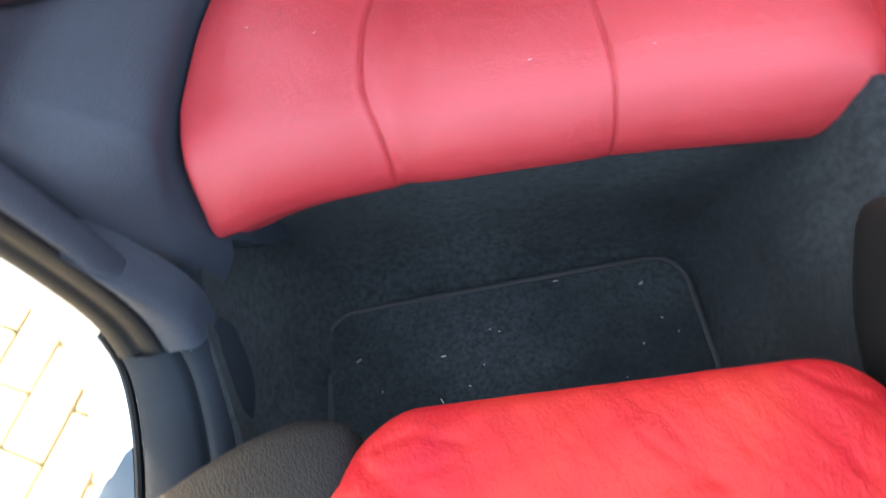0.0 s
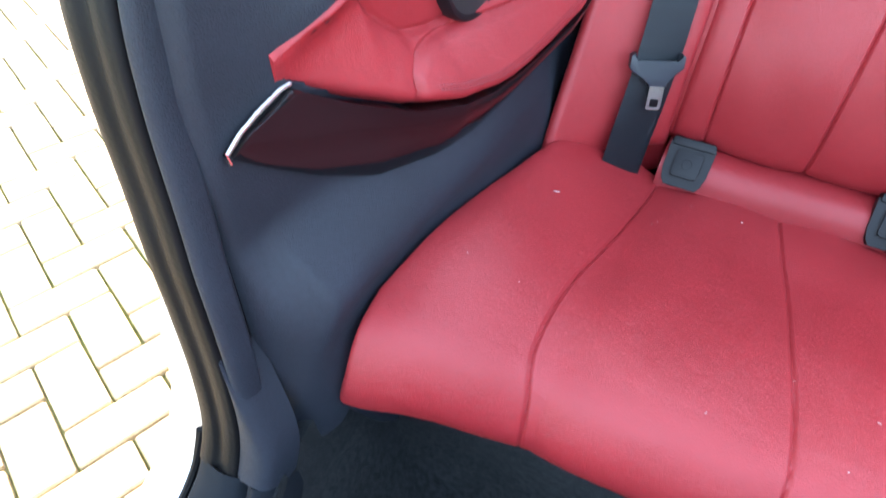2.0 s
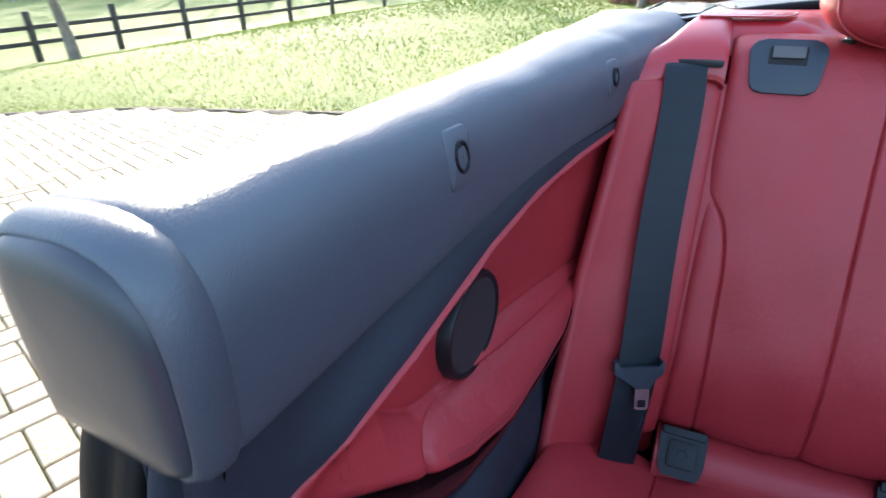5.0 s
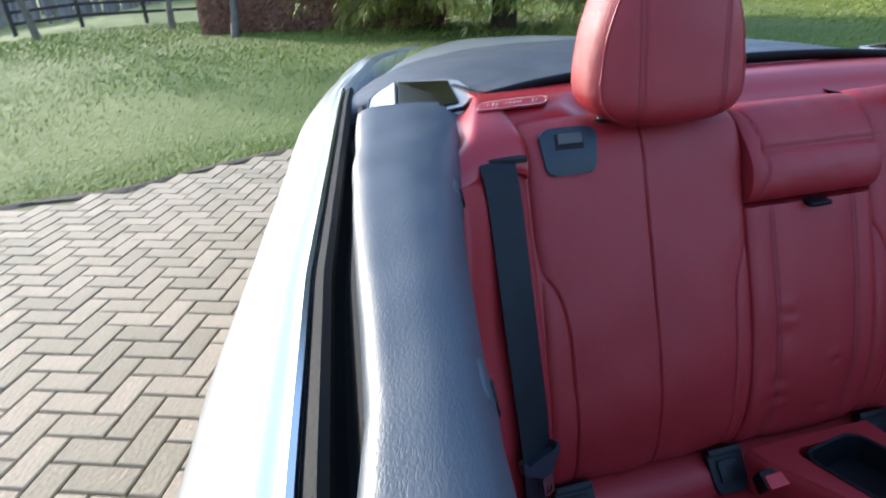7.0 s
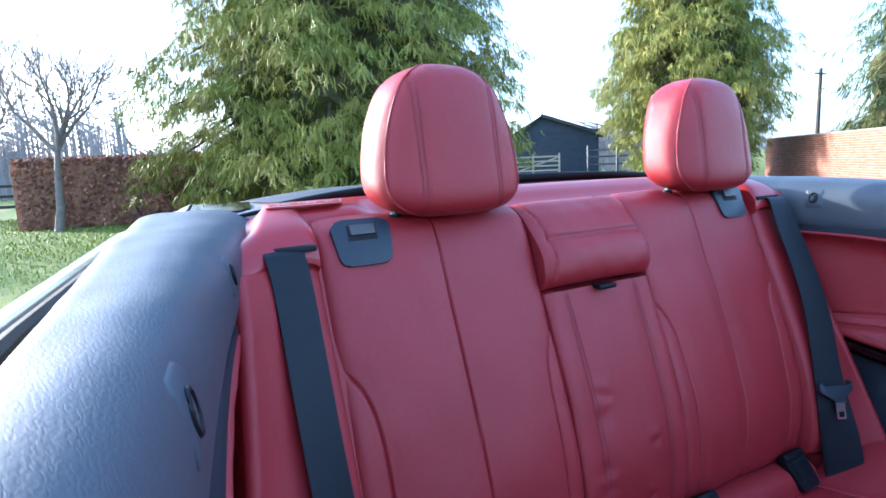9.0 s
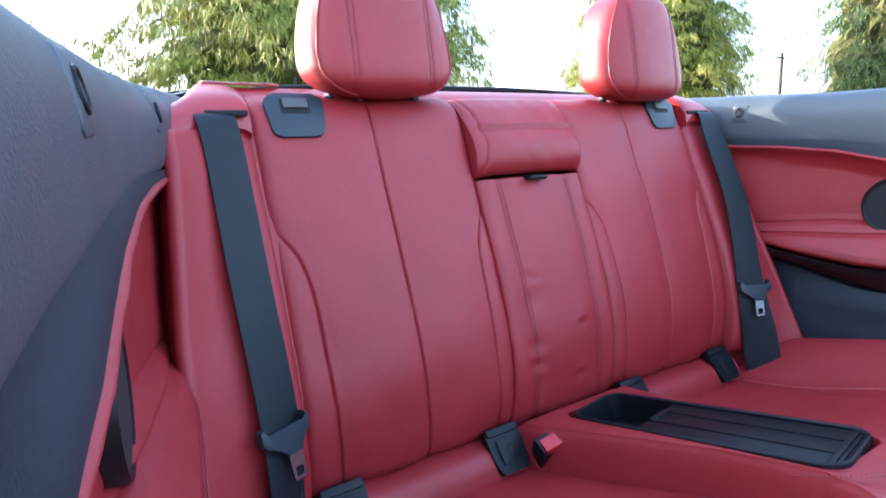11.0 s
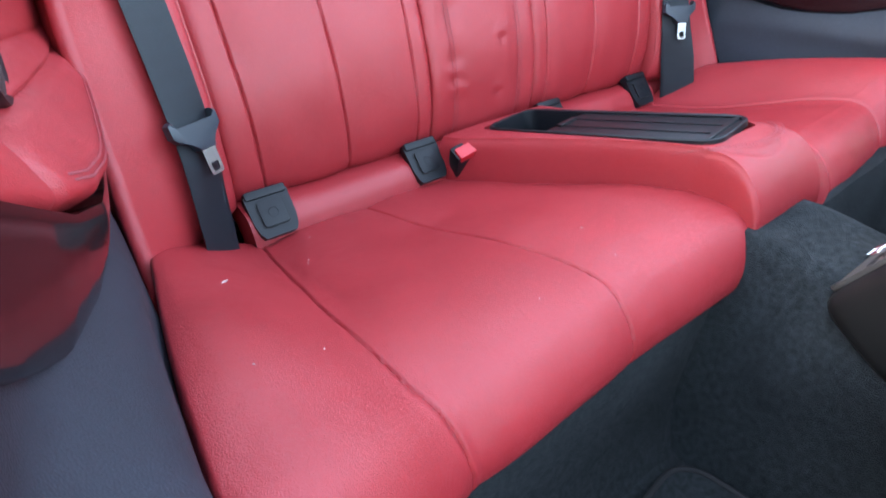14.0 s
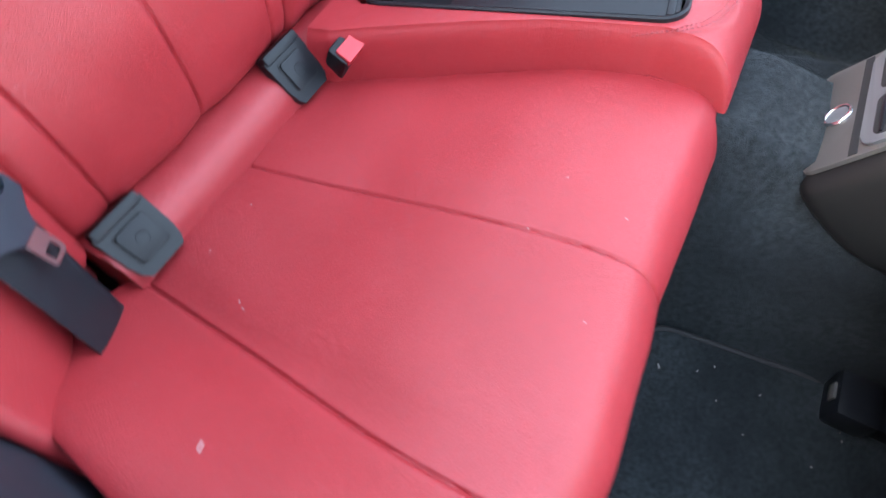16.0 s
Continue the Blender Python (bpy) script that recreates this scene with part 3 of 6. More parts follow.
for sd in (-1, 1):
    us = np.linspace(0, 1, 400)
    vs = np.linspace(0, 1, 170)
    U, Vv = np.meshgrid(us, vs, indexing="ij")
    guess = 0.098 + U * 0.50
    front = np.interp(guess, [0.1, 0.25, 0.45, 0.52, 0.60], [-0.500, -0.497, -0.508, -0.534, -0.566])
    front = front + (0.11 * guess if sd > 0 else 0.0)
    Y = -0.105 + Vv * (front + 0.105)
    # nose roll
    fy = front[:, -1][:, None]
    NYY = fy - NOSE[None, 1:, 0]
    yall = np.hstack([Y, NYY])
    Uall = np.hstack([U, np.repeat(us[:, None], 33, 1)])
    inner = ridge_half(yall) - 0.014 + sd * mid_x(yall)
    outer = np.interp(-yall, [0.10, 0.19, 0.35, 0.45, 0.55, 0.64], [0.556, 0.568, 0.592, 0.604, 0.614, 0.606])
    X = inner + Uall * (outer - inner)
    Z0 = cushion_z(X[:, :170], Y)
    zf = cushion_z(X[:, 169:170] + np.zeros((1, 33)), fy + np.zeros((1, 33)))
    Z = np.hstack([Z0, zf + NOSE[None, 1:, 1]])
    Z[:, 170:] -= 0.013 * smooth01((X[:, 170:] - 0.46) / 0.13) * np.linspace(0, 1, 33)[None]
    Y = yall
    h = groove(X, Y, SEAM_A, 0.0036, 0.0017, 0.005, 0.03) + groove(X, Y, SEAM_B, 0.0030, 0.0016, 0.004, 0.03)
    h += 0.012 * (1 - np.exp(-(outer - X) / 0.010)) - 0.012 + wobble(X, Y, 0.21, 0.002, sd + 2)
    h += 0.008 * (1 - np.exp(-(X - inner) / 0.012)) - 0.008
    h -= 0.004 * np.exp(-(((X - 0.33) / 0.06) ** 2 + ((Y + 0.30) / 0.10) ** 2))
    up = np.concatenate([np.ones(170), np.linspace(1, -0.2, 33)])[None, :]
    fw = np.concatenate([np.zeros(170), np.sin(np.linspace(0.1, 3.0, 33))])[None, :]
    fall = np.concatenate([np.ones(170), np.linspace(1, 0, 33) ** 1.5])[None, :]
    Z = Z - 0.07 * fall * smooth01((Uall - 0.976) / 0.024) ** 1.5
    P = np.stack([sd * X, Y - h * fw, Z + h * up], -1)
    shell("cushion_half", P, (0, 0.012, -0.03), M_RED, bench, "red leather cushion half with two curved seams", cap=False)

# raised middle of the cushion with the storage tray


def console_z(y):
    return np.interp(-y, [0.10, 0.14, 0.25, 0.36, 0.47, 0.53, 0.575], [0.588, 0.595, 0.616, 0.637, 0.656, 0.660, 0.656])


nose_y, nose_z = NOSE[1:, 0] * 1.08, NOSE[1:, 1] * 1.0
ys = np.concatenate([np.linspace(-0.11, -0.482, 130), np.full(33, -0.482)])
shift_y = np.concatenate([np.zeros(130), -nose_y])
drop = np.concatenate([np.zeros(130), -nose_z])
full = np.vstack([curve([(-0.112, 0.0), (-0.111, 0.45), (-0.109, 0.80), (-0.103, 0.95), (-0.092, 1.0), (0.0, 1.01), (0.092, 1.0), (0.103, 0.95), (0.109, 0.80), (0.111, 0.45), (0.112, 0.0)], 500)])
run = np.concatenate([[0], np.cumsum(np.hypot(np.diff(full[:, 0]), 0.05 * np.diff(full[:, 1])))])
full = np.stack([np.interp(np.linspace(0, run[-1], 170), run, full[:, k]) for k in (0, 1)], -1)
X = np.repeat(full[:, 0][:, None], len(ys), 1)
T = np.repeat(full[:, 1][:, None], len(ys), 1)
YY = np.repeat(ys[None], len(full), 0)
base = cushion_z(np.full(YY.shape, 0.12), YY) - 0.03 * (1 - smooth01(drop / 0.03))[None]
top = console_z(YY)
ZZ = base + (top - base) * T * (1 - 0.35 * drop[None] / 0.11) - drop[None]
hole = np.hypot(np.maximum(np.abs(X * ridge_half(YY) / 0.110) - 0.032, 0), np.maximum(np.abs(YY + 0.306) - 0.149, 0)) < 0.0238
ZZ = ZZ - 0.050 * hole
YY = YY + shift_y[None] * (1 - 0.75 * (1 - smooth01(T / 0.55)))
ZZ += np.where(T > 0.3, groove(X, YY, curve([(-0.13, -0.44), (-0.10, -0.485), (-0.05, -0.513), (0, -0.52), (0.05, -0.513), (0.10, -0.485), (0.13, -0.44)], 40), 0.0025, 0.003, 0.001), 0)
shell("centre_ridge", np.stack([X * ridge_half(YY) / 0.110 + mid_x(YY), YY, ZZ], -1), (0, 0.0, -0.03), M_RED, bench, "raised red leather middle between the seats", cap=False)
for off in (0.0, 0.007):
    arc = curve([(-0.108, -0.44), (-0.097, -0.485 - off), (-0.05, -0.506 - off), (0, -0.512 - off), (0.05, -0.506 - off), (0.097, -0.485 - off), (0.108, -0.44)], 60)
    stitches("stitching", [(a * float(ridge_half(b)) / 0.110 + float(mid_x(b)), b, float(console_z(b)) + 0.002 - 0.02 * max(0, (abs(a) - 0.095) / 0.015) ** 2) for a, b in arc], (0, 0, 1), M_REDTHREAD, bench)

us = np.linspace(-0.02, 0.10, 60)
yy_ = np.concatenate([np.linspace(-0.47, -0.497, 12), -0.497 - NOSE[1:, 0]])
zz_ = np.concatenate([np.full(12, 0.0), NOSE[1:, 1]])
X = np.repeat(us[:, None], len(yy_), 1)
Y = np.repeat(yy_[None], len(us), 0)
Z = 0.601 + np.repeat(zz_[None], len(us), 0) - 0.02 * np.clip((np.abs(X - 0.04) - 0.10) / 0.11, 0, 1) ** 2
shell("front_roll", np.stack([X, Y, Z], -1), (0, 0.012, -0.03), M_RED, bench, "red leather front roll under the middle", cap=False)
tray = tagged(thing("storage_tray", (0, -0.3, 0.62)), "black plastic storage tray with a sliding ribbed lid", "tray")
tz = float(console_z(-0.306)) + 0.004
tilt = Matrix.Rotation(-math.atan2(float(console_z(-0.47) - console_z(-0.13)), 0.34), 4, "X")
t3 = tilt.to_3x3()
skew = Matrix.Rotation(radians(8.6), 4, "Z")
tilt = skew @ tilt
t3 = tilt.to_3x3()
tu, tv = t3 @ Vector((1, 0, 0)), t3 @ Vector((0, 1, 0))
tw = tu.cross(tv)
c = Vector((0.0255, -0.306, tz - 0.001))
# rim: outer loop and inner loop bridged
bm = bmesh.new()
oo, ii = rounded(0.116, 0.350, 0.026), rounded(0.104, 0.338, 0.020)
rings = []
for pts, zoff in ((oo, -0.006), (oo, 0.001), (rounded(0.112, 0.346, 0.025), 0.0025), (ii, 0.001), (rounded(0.100, 0.334, 0.016), -0.040)):
    rings.append([bm.verts.new(c + tu * a + tv * b + tw * zoff) for a, b in pts])
for r0, r1 in zip(rings[:-1], rings[1:]):
    for k in range(len(r0)):
        bm.faces.new((r0[k], r0[(k + 1) % len(r0)], r1[(k + 1) % len(r1)], r1[k]))
bm.faces.new(rings[-1])
part("tray_rim", bm, M_PLASTIC, tray, "black plastic rim and well")
part("sliding_lid", prism(rounded(0.102, 0.232, 0.006, cy=-0.050), 0.004, (tu, tv), c + tw * -0.0055, 0.0015), M_PLASTIC, tray, "ribbed black sliding lid")
for xo in (-0.018, 0.018):
    part("lid_rib", box(c + tu * xo + tv * -0.050 + tw * -0.0010, (0.0022, 0.220, 0.002), 0.0005, tilt), M_PLASTIC, tray)
part("lid_grip", box(c + tv * 0.060 + tw * -0.001, (0.044, 0.010, 0.005), 0.002, tilt), M_PLASTIC, tray)
part("front_step", box(c + tv * -0.158 + tw * -0.001, (0.098, 0.008, 0.004), 0.002, tilt), M_PLASTIC, tray)


# headrests
HEAD_Z, HEAD_W = curve([(-1, 0.106), (-0.55, 0.115), (0.0, 0.108), (0.6, 0.084), (1.0, 0.060)], 60).T


def headrest(xc):
    hr = tagged(thing("headrest", (xc, 0.06, 1.08)), "rounded red leather headrest with twin stitched seams on a steel post", "headrest", "rear headrests")
    nz, na = 90, 120
    zt = np.linspace(-1, 1, nz)
    A = np.linspace(0, 2 * math.pi, na, endpoint=False)
    zc, hz = 1.172, 0.104
    verts, faces = [], []
    for z in zt:
        r = (1 - abs(z) ** (6.5 if z < 0 else 6)) ** (1 / 2.2)
        half_w = float(np.interp(z, HEAD_Z, HEAD_W))
        half_d = 0.056
        for a in A:
            ca, sa = math.cos(a), math.sin(a)
            ex = 2 / 3.6
            px = half_w * math.copysign(abs(ca) ** ex, ca) * r
            py = half_d * math.copysign(abs(sa) ** ex, sa) * r
            d = 0.0
            for line in (-0.058, 0.058):
                d += 0.0022 * math.exp(-((px - line) / 0.004) ** 2)
            d += 0.0008 * math.exp(-((abs(px) - 0.103) / 0.006) ** 2) * (1 if sa < 0.2 else 0)
            bow = 0.018 * (px / 0.117) ** 2
            verts.append((xc + px, 0.062 + py + (d if sa < 0 else -d) + bow * (0.65 - 0.35 * py / (half_d * r + 1e-6)) + 0.022 * z * 0.8, zc + hz * math.copysign(abs(z) ** 0.92, z)))
    for i in range(nz - 1):
        for k in range(na):
            faces.append((i * na + k, i * na + (k + 1) % na, (i + 1) * na + (k + 1) % na, (i + 1) * na + k))
    faces.append(tuple(range(na - 1, -1, -1)))
    faces.append(tuple((nz - 1) * na + k for k in range(na)))
    from_lists("cushion", verts, faces, M_RED, hr, "red leather head cushion")
    for line in (-0.058, 0.058):
        for off in (-0.0035, 0.0035):
            pts = []
            for z in np.linspace(-0.93, 0.93, 60):
                r = (1 - abs(z) ** (6.5 if z < 0 else 6)) ** (1 / 2.2)
                hw = float(np.interp(z, HEAD_Z, HEAD_W))
                q = (line + off) / (hw * r + 1e-6)
                if abs(q) > 0.97:
                    continue
                ca = abs(q) ** (3.6 / 2)
                sa = math.sqrt(1 - ca * ca)
                pts.append((xc + line + off, 0.062 - 0.056 * sa ** (2 / 3.6) * r + 0.018 * ((line + off) / 0.117) ** 2 + 0.022 * z * 0.8 + 0.0004, zc + hz * math.copysign(abs(z) ** 0.92, z)))
            stitches("stitching", pts, (0, -1, 0), M_REDTHREAD, hr, 0.0045, 0.0032, 0.0007)
    for q in (-0.90, 0.90):
        pts = []
        for z in np.linspace(-0.96, 0.97, 50):
            r = (1 - abs(z) ** (6.5 if z < 0 else 6)) ** (1 / 2.2)
            px = q * float(np.interp(z, HEAD_Z, HEAD_W)) * r
            ca = abs(q) ** 1.8
            pts.append((xc + px, 0.062 - 0.056 * math.sqrt(1 - ca * ca) ** (2 / 3.6) * r + 0.018 * (px / 0.117) ** 2 * 0.9 + 0.022 * z * 0.8, zc + hz * math.copysign(abs(z) ** 0.92, z)))
        part("piping", tube(pts, 0.0017, 6), M_RED, hr, "sewn edge piping")
    for po in (-0.075, 0.062):
        post = part("post", tube([(xc + po, 0.070, 1.055), (xc + po, 0.070, 1.115)], 0.005, 12), M_STEEL, hr, "steel post")
        part("post_collar", tube([(xc + po, 0.070, 1.062), (xc + po, 0.070, 1.074)], 0.009, 14), M_PLASTIC, post)
    return hr


headrest(-0.236)
headrest(0.316)


# seat belts
def seat_belt(sd, top_x, mid, low):
    sb = tagged(thing("seat_belt", (sd * 0.45, -0.1, 0.7)), "black seat belt with a plastic guide and steel tongue", "seat belt", "rear seat belts")
    line = curve([(sd * top_x, 0.026, 1.049), (sd * top_x, 0.008, 1.042), (sd * (top_x - 0.003), -0.012, 1.0), (sd * (top_x * 0.6 + mid[0] * 0.4), -0.074, 0.86), (sd * mid[0], mid[1], mid[2]), (sd * (mid[0] * 0.5 + low[0] * 0.5), (mid[1] + low[1]) / 2 - 0.004, (mid[2] + low[2]) / 2), (sd * low[0], low[1], low[2])], 60)
    P = np.zeros((9, 60, 3))
    for i, o in enumerate(np.linspace(-0.0235, 0.0235, 9)):
        tw_ = np.interp(np.linspace(0, 1, 60), [0, 0.15, 0.62, 0.8, 1.0], [0.0, 0.10, 0.45, 0.9, 1.0])
        P[i] = line + np.stack([np.full(60, o), tw_ * o * sd * -1 - 0.001 * (1 - (o / 0.0235) ** 2), np.zeros(60)], -1)
    shell("webbing", P, (0, 0.0016, 0), M_WEB, sb, "black woven webbing")
    g = Vector((sd * mid[0], mid[1] - 0.006, mid[2]))
    rt = Matrix.Rotation(radians(-sd * 24), 4, "Z") @ Matrix.Rotation(radians(-14), 4, "X")
    r3 = rt.to_3x3()
    uu, vv = r3 @ Vector((1, 0, 0)), r3 @ Vector((0, 0, 1))
    body = [(-0.032, 0.010), (-0.032, -0.004), (-0.026, -0.011), (-0.012, -0.015), (-0.006, -0.026), (0.016, -0.026), (0.018, -0.013), (0.026, -0.010), (0.032, -0.004), (0.032, 0.010), (0.027, 0.013), (0.025, 0.003), (-0.025, 0.003), (-0.027, 0.013)]
    part("belt_guide", prism(body, 0.011, (uu, vv), g + r3 @ Vector((0, 0.004, 0)), 0.002), M_LATCH, sb, "blue-grey plastic belt guide")
    part("guide_slot", box(g + r3 @ Vector((0, -0.004, 0.0)) + vv * -0.004, (0.050, 0.004, 0.004), 0.001, rt), M_BLACK, sb)
    # steel tongue with a window
    bm = bmesh.new()
    o, i_ = rounded(0.018, 0.036, 0.004, 3, cx=0.006, cy=-0.038), rounded(0.010, 0.010, 0.002, 3, cx=0.006, cy=-0.047)
    vo = [[bm.verts.new(g + uu * a + vv * b + r3 @ Vector((0, -0.001 - zz, 0))) for a, b in o] for zz in (0, 0.0025)]
    vi = [[bm.verts.new(g + uu * a + vv * b + r3 @ Vector((0, -0.001 - zz, 0))) for a, b in i_] for zz in (0, 0.0025)]
    n = len(o)
    for k in range(n):
        q = (k + 1) % n
        bm.faces.new((vo[0][k], vo[0][q], vo[1][q], vo[1][k]))
        bm.faces.new((vi[0][k], vi[0][q], vi[1][q], vi[1][k]))
        bm.faces.new((vo[0][k], vo[0][q], vi[0][q], vi[0][k]))
        bm.faces.new((vo[1][k], vo[1][q], vi[1][q], vi[1][k]))
    part("tongue", bm, M_STEEL, sb, "steel belt tongue")
    return sb


seat_belt(-1, 0.478, (0.470, -0.128, 0.700), (0.478, -0.158, 0.490))
seat_belt(1, 0.485, (0.462, -0.118, 0.704), (0.476, -0.154, 0.490))

for sd in (-1, 1):
    bk = tagged(thing("belt_buckle", (sd * 0.1, -0.16, 0.56)), "black belt buckle with a red release button", "buckle", "rear belt buckles")
    rt = Matrix.Rotation(radians(28), 4, "X") @ Matrix.Rotation(radians(sd * 16), 4, "Y")
    c0 = Vector((sd * 0.098, -0.146, 0.556))
    part("buckle_body", box(c0, (0.040, 0.026, 0.066), 0.005, rt), M_PLASTIC, bk)
    part("release_button", box(c0 + rt.to_3x3() @ Vector((0, -0.005, 0.031)), (0.033, 0.020, 0.014), 0.003, rt), M_BUTTON, bk, "red release button")


# ---- side trim ----
def wall_x(y):
    return 0.551 - 0.181 * y + 0.009 * np.sin(np.pi * np.clip(-y / 0.64, 0, 1))


EDGE_Z, EDGE_Y = [0.49, 0.55, 0.64, 0.74, 0.86, 0.93, 1.0], [-0.030, -0.024, -0.012, -0.003, 0.006, 0.020, 0.030]
RED_TOP = np.array([(-0.60, 0.850), (-0.58, 0.860), (-0.537, 0.877), (-0.478, 0.898), (-0.41, 0.920), (-0.331, 0.946), (-0.241, 0.966), (-0.15, 0.975), (-0.056, 0.979), (0.06, 0.98)])
RED_LOW = np.array([(-0.585, 0.854), (-0.556, 0.841), (-0.53, 0.822), (-0.50, 0.803), (-0.457, 0.778), (-0.40, 0.757), (-0.352, 0.747), (-0.30, 0.747), (-0.254, 0.752), (-0.20, 0.760), (-0.137, 0.770), (0.06, 0.79)])
CREASE = np.array([(-0.60, 0.846), (-0.54, 0.868), (-0.495, 0.880), (-0.479, 0.876), (-0.464, 0.855), (-0.431, 0.829), (-0.391, 0.819), (-0.357, 0.821), (-0.29, 0.826), (-0.236, 0.826), (-0.118, 0.813), (0.06, 0.80)])
PAD_TOP = np.array([(-0.447, 0.790), (-0.441, 0.803), (-0.425, 0.811), (-0.40, 0.813), (-0.37, 0.812), (-0.308, 0.806), (-0.20, 0.800), (-0.13, 0.795), (0.06, 0.785)])
TRIM_LOW = np.array([(-0.63, 0.826), (-0.615, 0.815), (-0.594, 0.795), (-0.548, 0.756), (-0.486, 0.714), (-0.42, 0.690), (-0.36, 0.687), (-0.305, 0.695), (-0.25, 0.710), (-0.20, 0.726), (-0.15, 0.738), (0.06, 0.75)])


def bulge(y, z):
    """How far the armrest stands out from the side wall."""
    amp = np.interp(y, [-0.60, -0.556, -0.53, -0.50, -0.457, -0.40, -0.33, -0.25, -0.19, -0.16, -0.137, -0.11, 0.0], [0, 0.002, 0.009, 0.018, 0.032, 0.046, 0.050, 0.045, 0.040, 0.034, 0.026, 0.018, 0.010])
    lo, hi = np.interp(y, RED_LOW[:, 0], RED_LOW[:, 1]), np.interp(y, CREASE[:, 0], CREASE[:, 1])
    t = np.clip((hi - z) / (hi - lo - 0.004 + 1e-6), 0, 1)
    roll = 0.45 * np.exp(-(np.clip(z - lo, 0, 1) / 0.006) ** 1.3)
    pad = np.interp(y, PAD_TOP[:, 0], PAD_TOP[:, 1])
    puff = 0.0035 * smooth01((pad - z) / 0.008) * smooth01((y + 0.447) / 0.008)
    return (amp * t ** 0.85 + puff) * (1 - roll)


def insert_lip(y):
    """How far the rolled upper rim of the red insert stands proud."""
    return np.interp(y, [-0.60, -0.556, -0.52, -0.45, -0.2, 0.05], [0.002, 0.006, 0.018, 0.024, 0.024, 0.024])


for sd in (-1, 1):
    side = tagged(thing("side_trim_panel", (sd * 0.62, -0.3, 0.6)), "black and red rear side panel with armrest, speaker and map pocket", "side panel", "rear side panels")
    # dark lower panel
    us = np.linspace(0, 1, 150)
    ts = np.linspace(0, 1, 110)
    U, T = np.meshgrid(us, ts, indexing="ij")
    Y = -0.645 + U * 0.745
    zlo = np.interp(Y - 0.042 * (1 - U) ** 4, [-0.687, -0.670, -0.648, -0.627, -0.59, -0.5], [0.488, 0.489, 0.50, 0.526, 0.44, 0.30])
    Z = zlo + T * (np.interp(Y, [-0.70, -0.615, -0.56], [0.944, 0.95, 0.985]) - zlo)
    Y = Y + np.interp(Z, EDGE_Z, EDGE_Y) * (1 - U) ** 4
    Xw = wall_x(Y)
    inward = np.interp(-Y, [0.10, 0.19, 0.35, 0.45, 0.55, 0.60, 0.627, 0.650, 0.668, 0.690], [0.590, 0.574, 0.580, 0.592, 0.601, 0.602, 0.609, 0.628, 0.645, 0.668])
    close = smooth01((0.745 - Z) / np.interp(-Y, [0.60, 0.66], [0.085, 0.19]))
    Xw = Xw + (np.minimum(inward, Xw) - Xw) * close
    Xw = Xw + 0.020 * (1 - smooth01(U / 0.03)) - groove(Y, Z, curve([(-0.62, 0.62), (-0.45, 0.64), (-0.30, 0.66), (-0.14, 0.70)], 30), 0.0, 0.01, 0.006, 0.04)
    rim = np.interp(Y, RED_TOP[:, 0], RED_TOP[:, 1])
    Xw = Xw - insert_lip(Y) * 0.70 * np.exp(-(np.clip(Z - rim, 0, 1) / 0.03) ** 2) * smooth01((Z - 0.80) / 0.05) * smooth01((Y + 0.62) / 0.08)
    inside = smooth01((rim - 0.010 - Z) / 0.008) * smooth01((Z - np.interp(Y, RED_LOW[:, 0], RED_LOW[:, 1]) - 0.004) / 0.010) * smooth01((Y + 0.565) / 0.03)
    Xw = Xw + 0.045 * inside
    PANEL_EDGE = np.stack([-Xw[0], Y[0], Z[0]], -1)[::-1]
    shell("lower_panel", np.stack([sd * Xw, Y, Z], -1), (sd * 0.03, 0, 0), M_PANEL, side, "dark blue-grey lower side panel")
    # red insert with the armrest
    ys = np.linspace(-0.565, 0.05, 260)
    ts = np.linspace(0, 1, 120)
    Y = np.repeat(ys[:, None], 120, 1)
    lo, hi = np.interp(ys, RED_LOW[:, 0], RED_LOW[:, 1]), np.interp(ys, RED_TOP[:, 0], RED_TOP[:, 1])
    Z = lo[:, None] + (hi - lo)[:, None] * ts[None]
    e = np.minimum(Z - lo[:, None], hi[:, None] - Z)
    h = -0.004 * smooth01((Y + 0.58) / 0.05) + 0.002 * (1 - np.exp(-e / 0.003)) + bulge(Y, Z)
    h += groove(Y, Z, curve(CREASE[2:], 60), 0.0024, 0.0024, 0.001, 0.010)
    h += groove(Y, Z, curve([(-0.449, 0.765)] + [tuple(p) for p in PAD_TOP], 60), 0.0042, 0.0022, 0.0015, 0.012)
    h += insert_lip(Y) * np.exp(-(np.clip(hi[:, None] - Z - 0.004, 0, 1) / 0.013) ** 1.6) * (1 - 0.35 * np.exp(-(hi[:, None] - Z) / 0.002))
    above = smooth01((Z - np.interp(ys, CREASE[:, 0], CREASE[:, 1])[:, None] + 0.006) / 0.024) * smooth01((hi[:, None] - Z - 0.022) / 0.022)
    h -= 0.006 * np.interp(Y, [-0.392, -0.286, -0.20, -0.11], [0, 1, 0.75, 0]) * above
    h += wobble(Y, Z, 0.12, 0.0012)
    red = shell("red_insert", np.stack([sd * (wall_x(Y) - h), Y, Z], -1), (sd * 0.02, 0, 0), M_RED, side, "red leather insert with a padded armrest")
    lows = np.interp(np.linspace(-0.43, -0.17, 80), RED_LOW[:, 0], RED_LOW[:, 1])
    for off in (0.016, 0.020):
        stitches("stitching", [(sd * (wall_x(y) + 0.0006 - float(bulge(np.array(y), np.array(l + off)))), y, l + off) for y, l in zip(np.linspace(-0.43, -0.17, 80), lows)], (-sd, 0, 0.3), M_REDTHREAD, side)
    # gloss black pocket trim under it
    ys = np.linspace(-0.616, 0.05, 160)
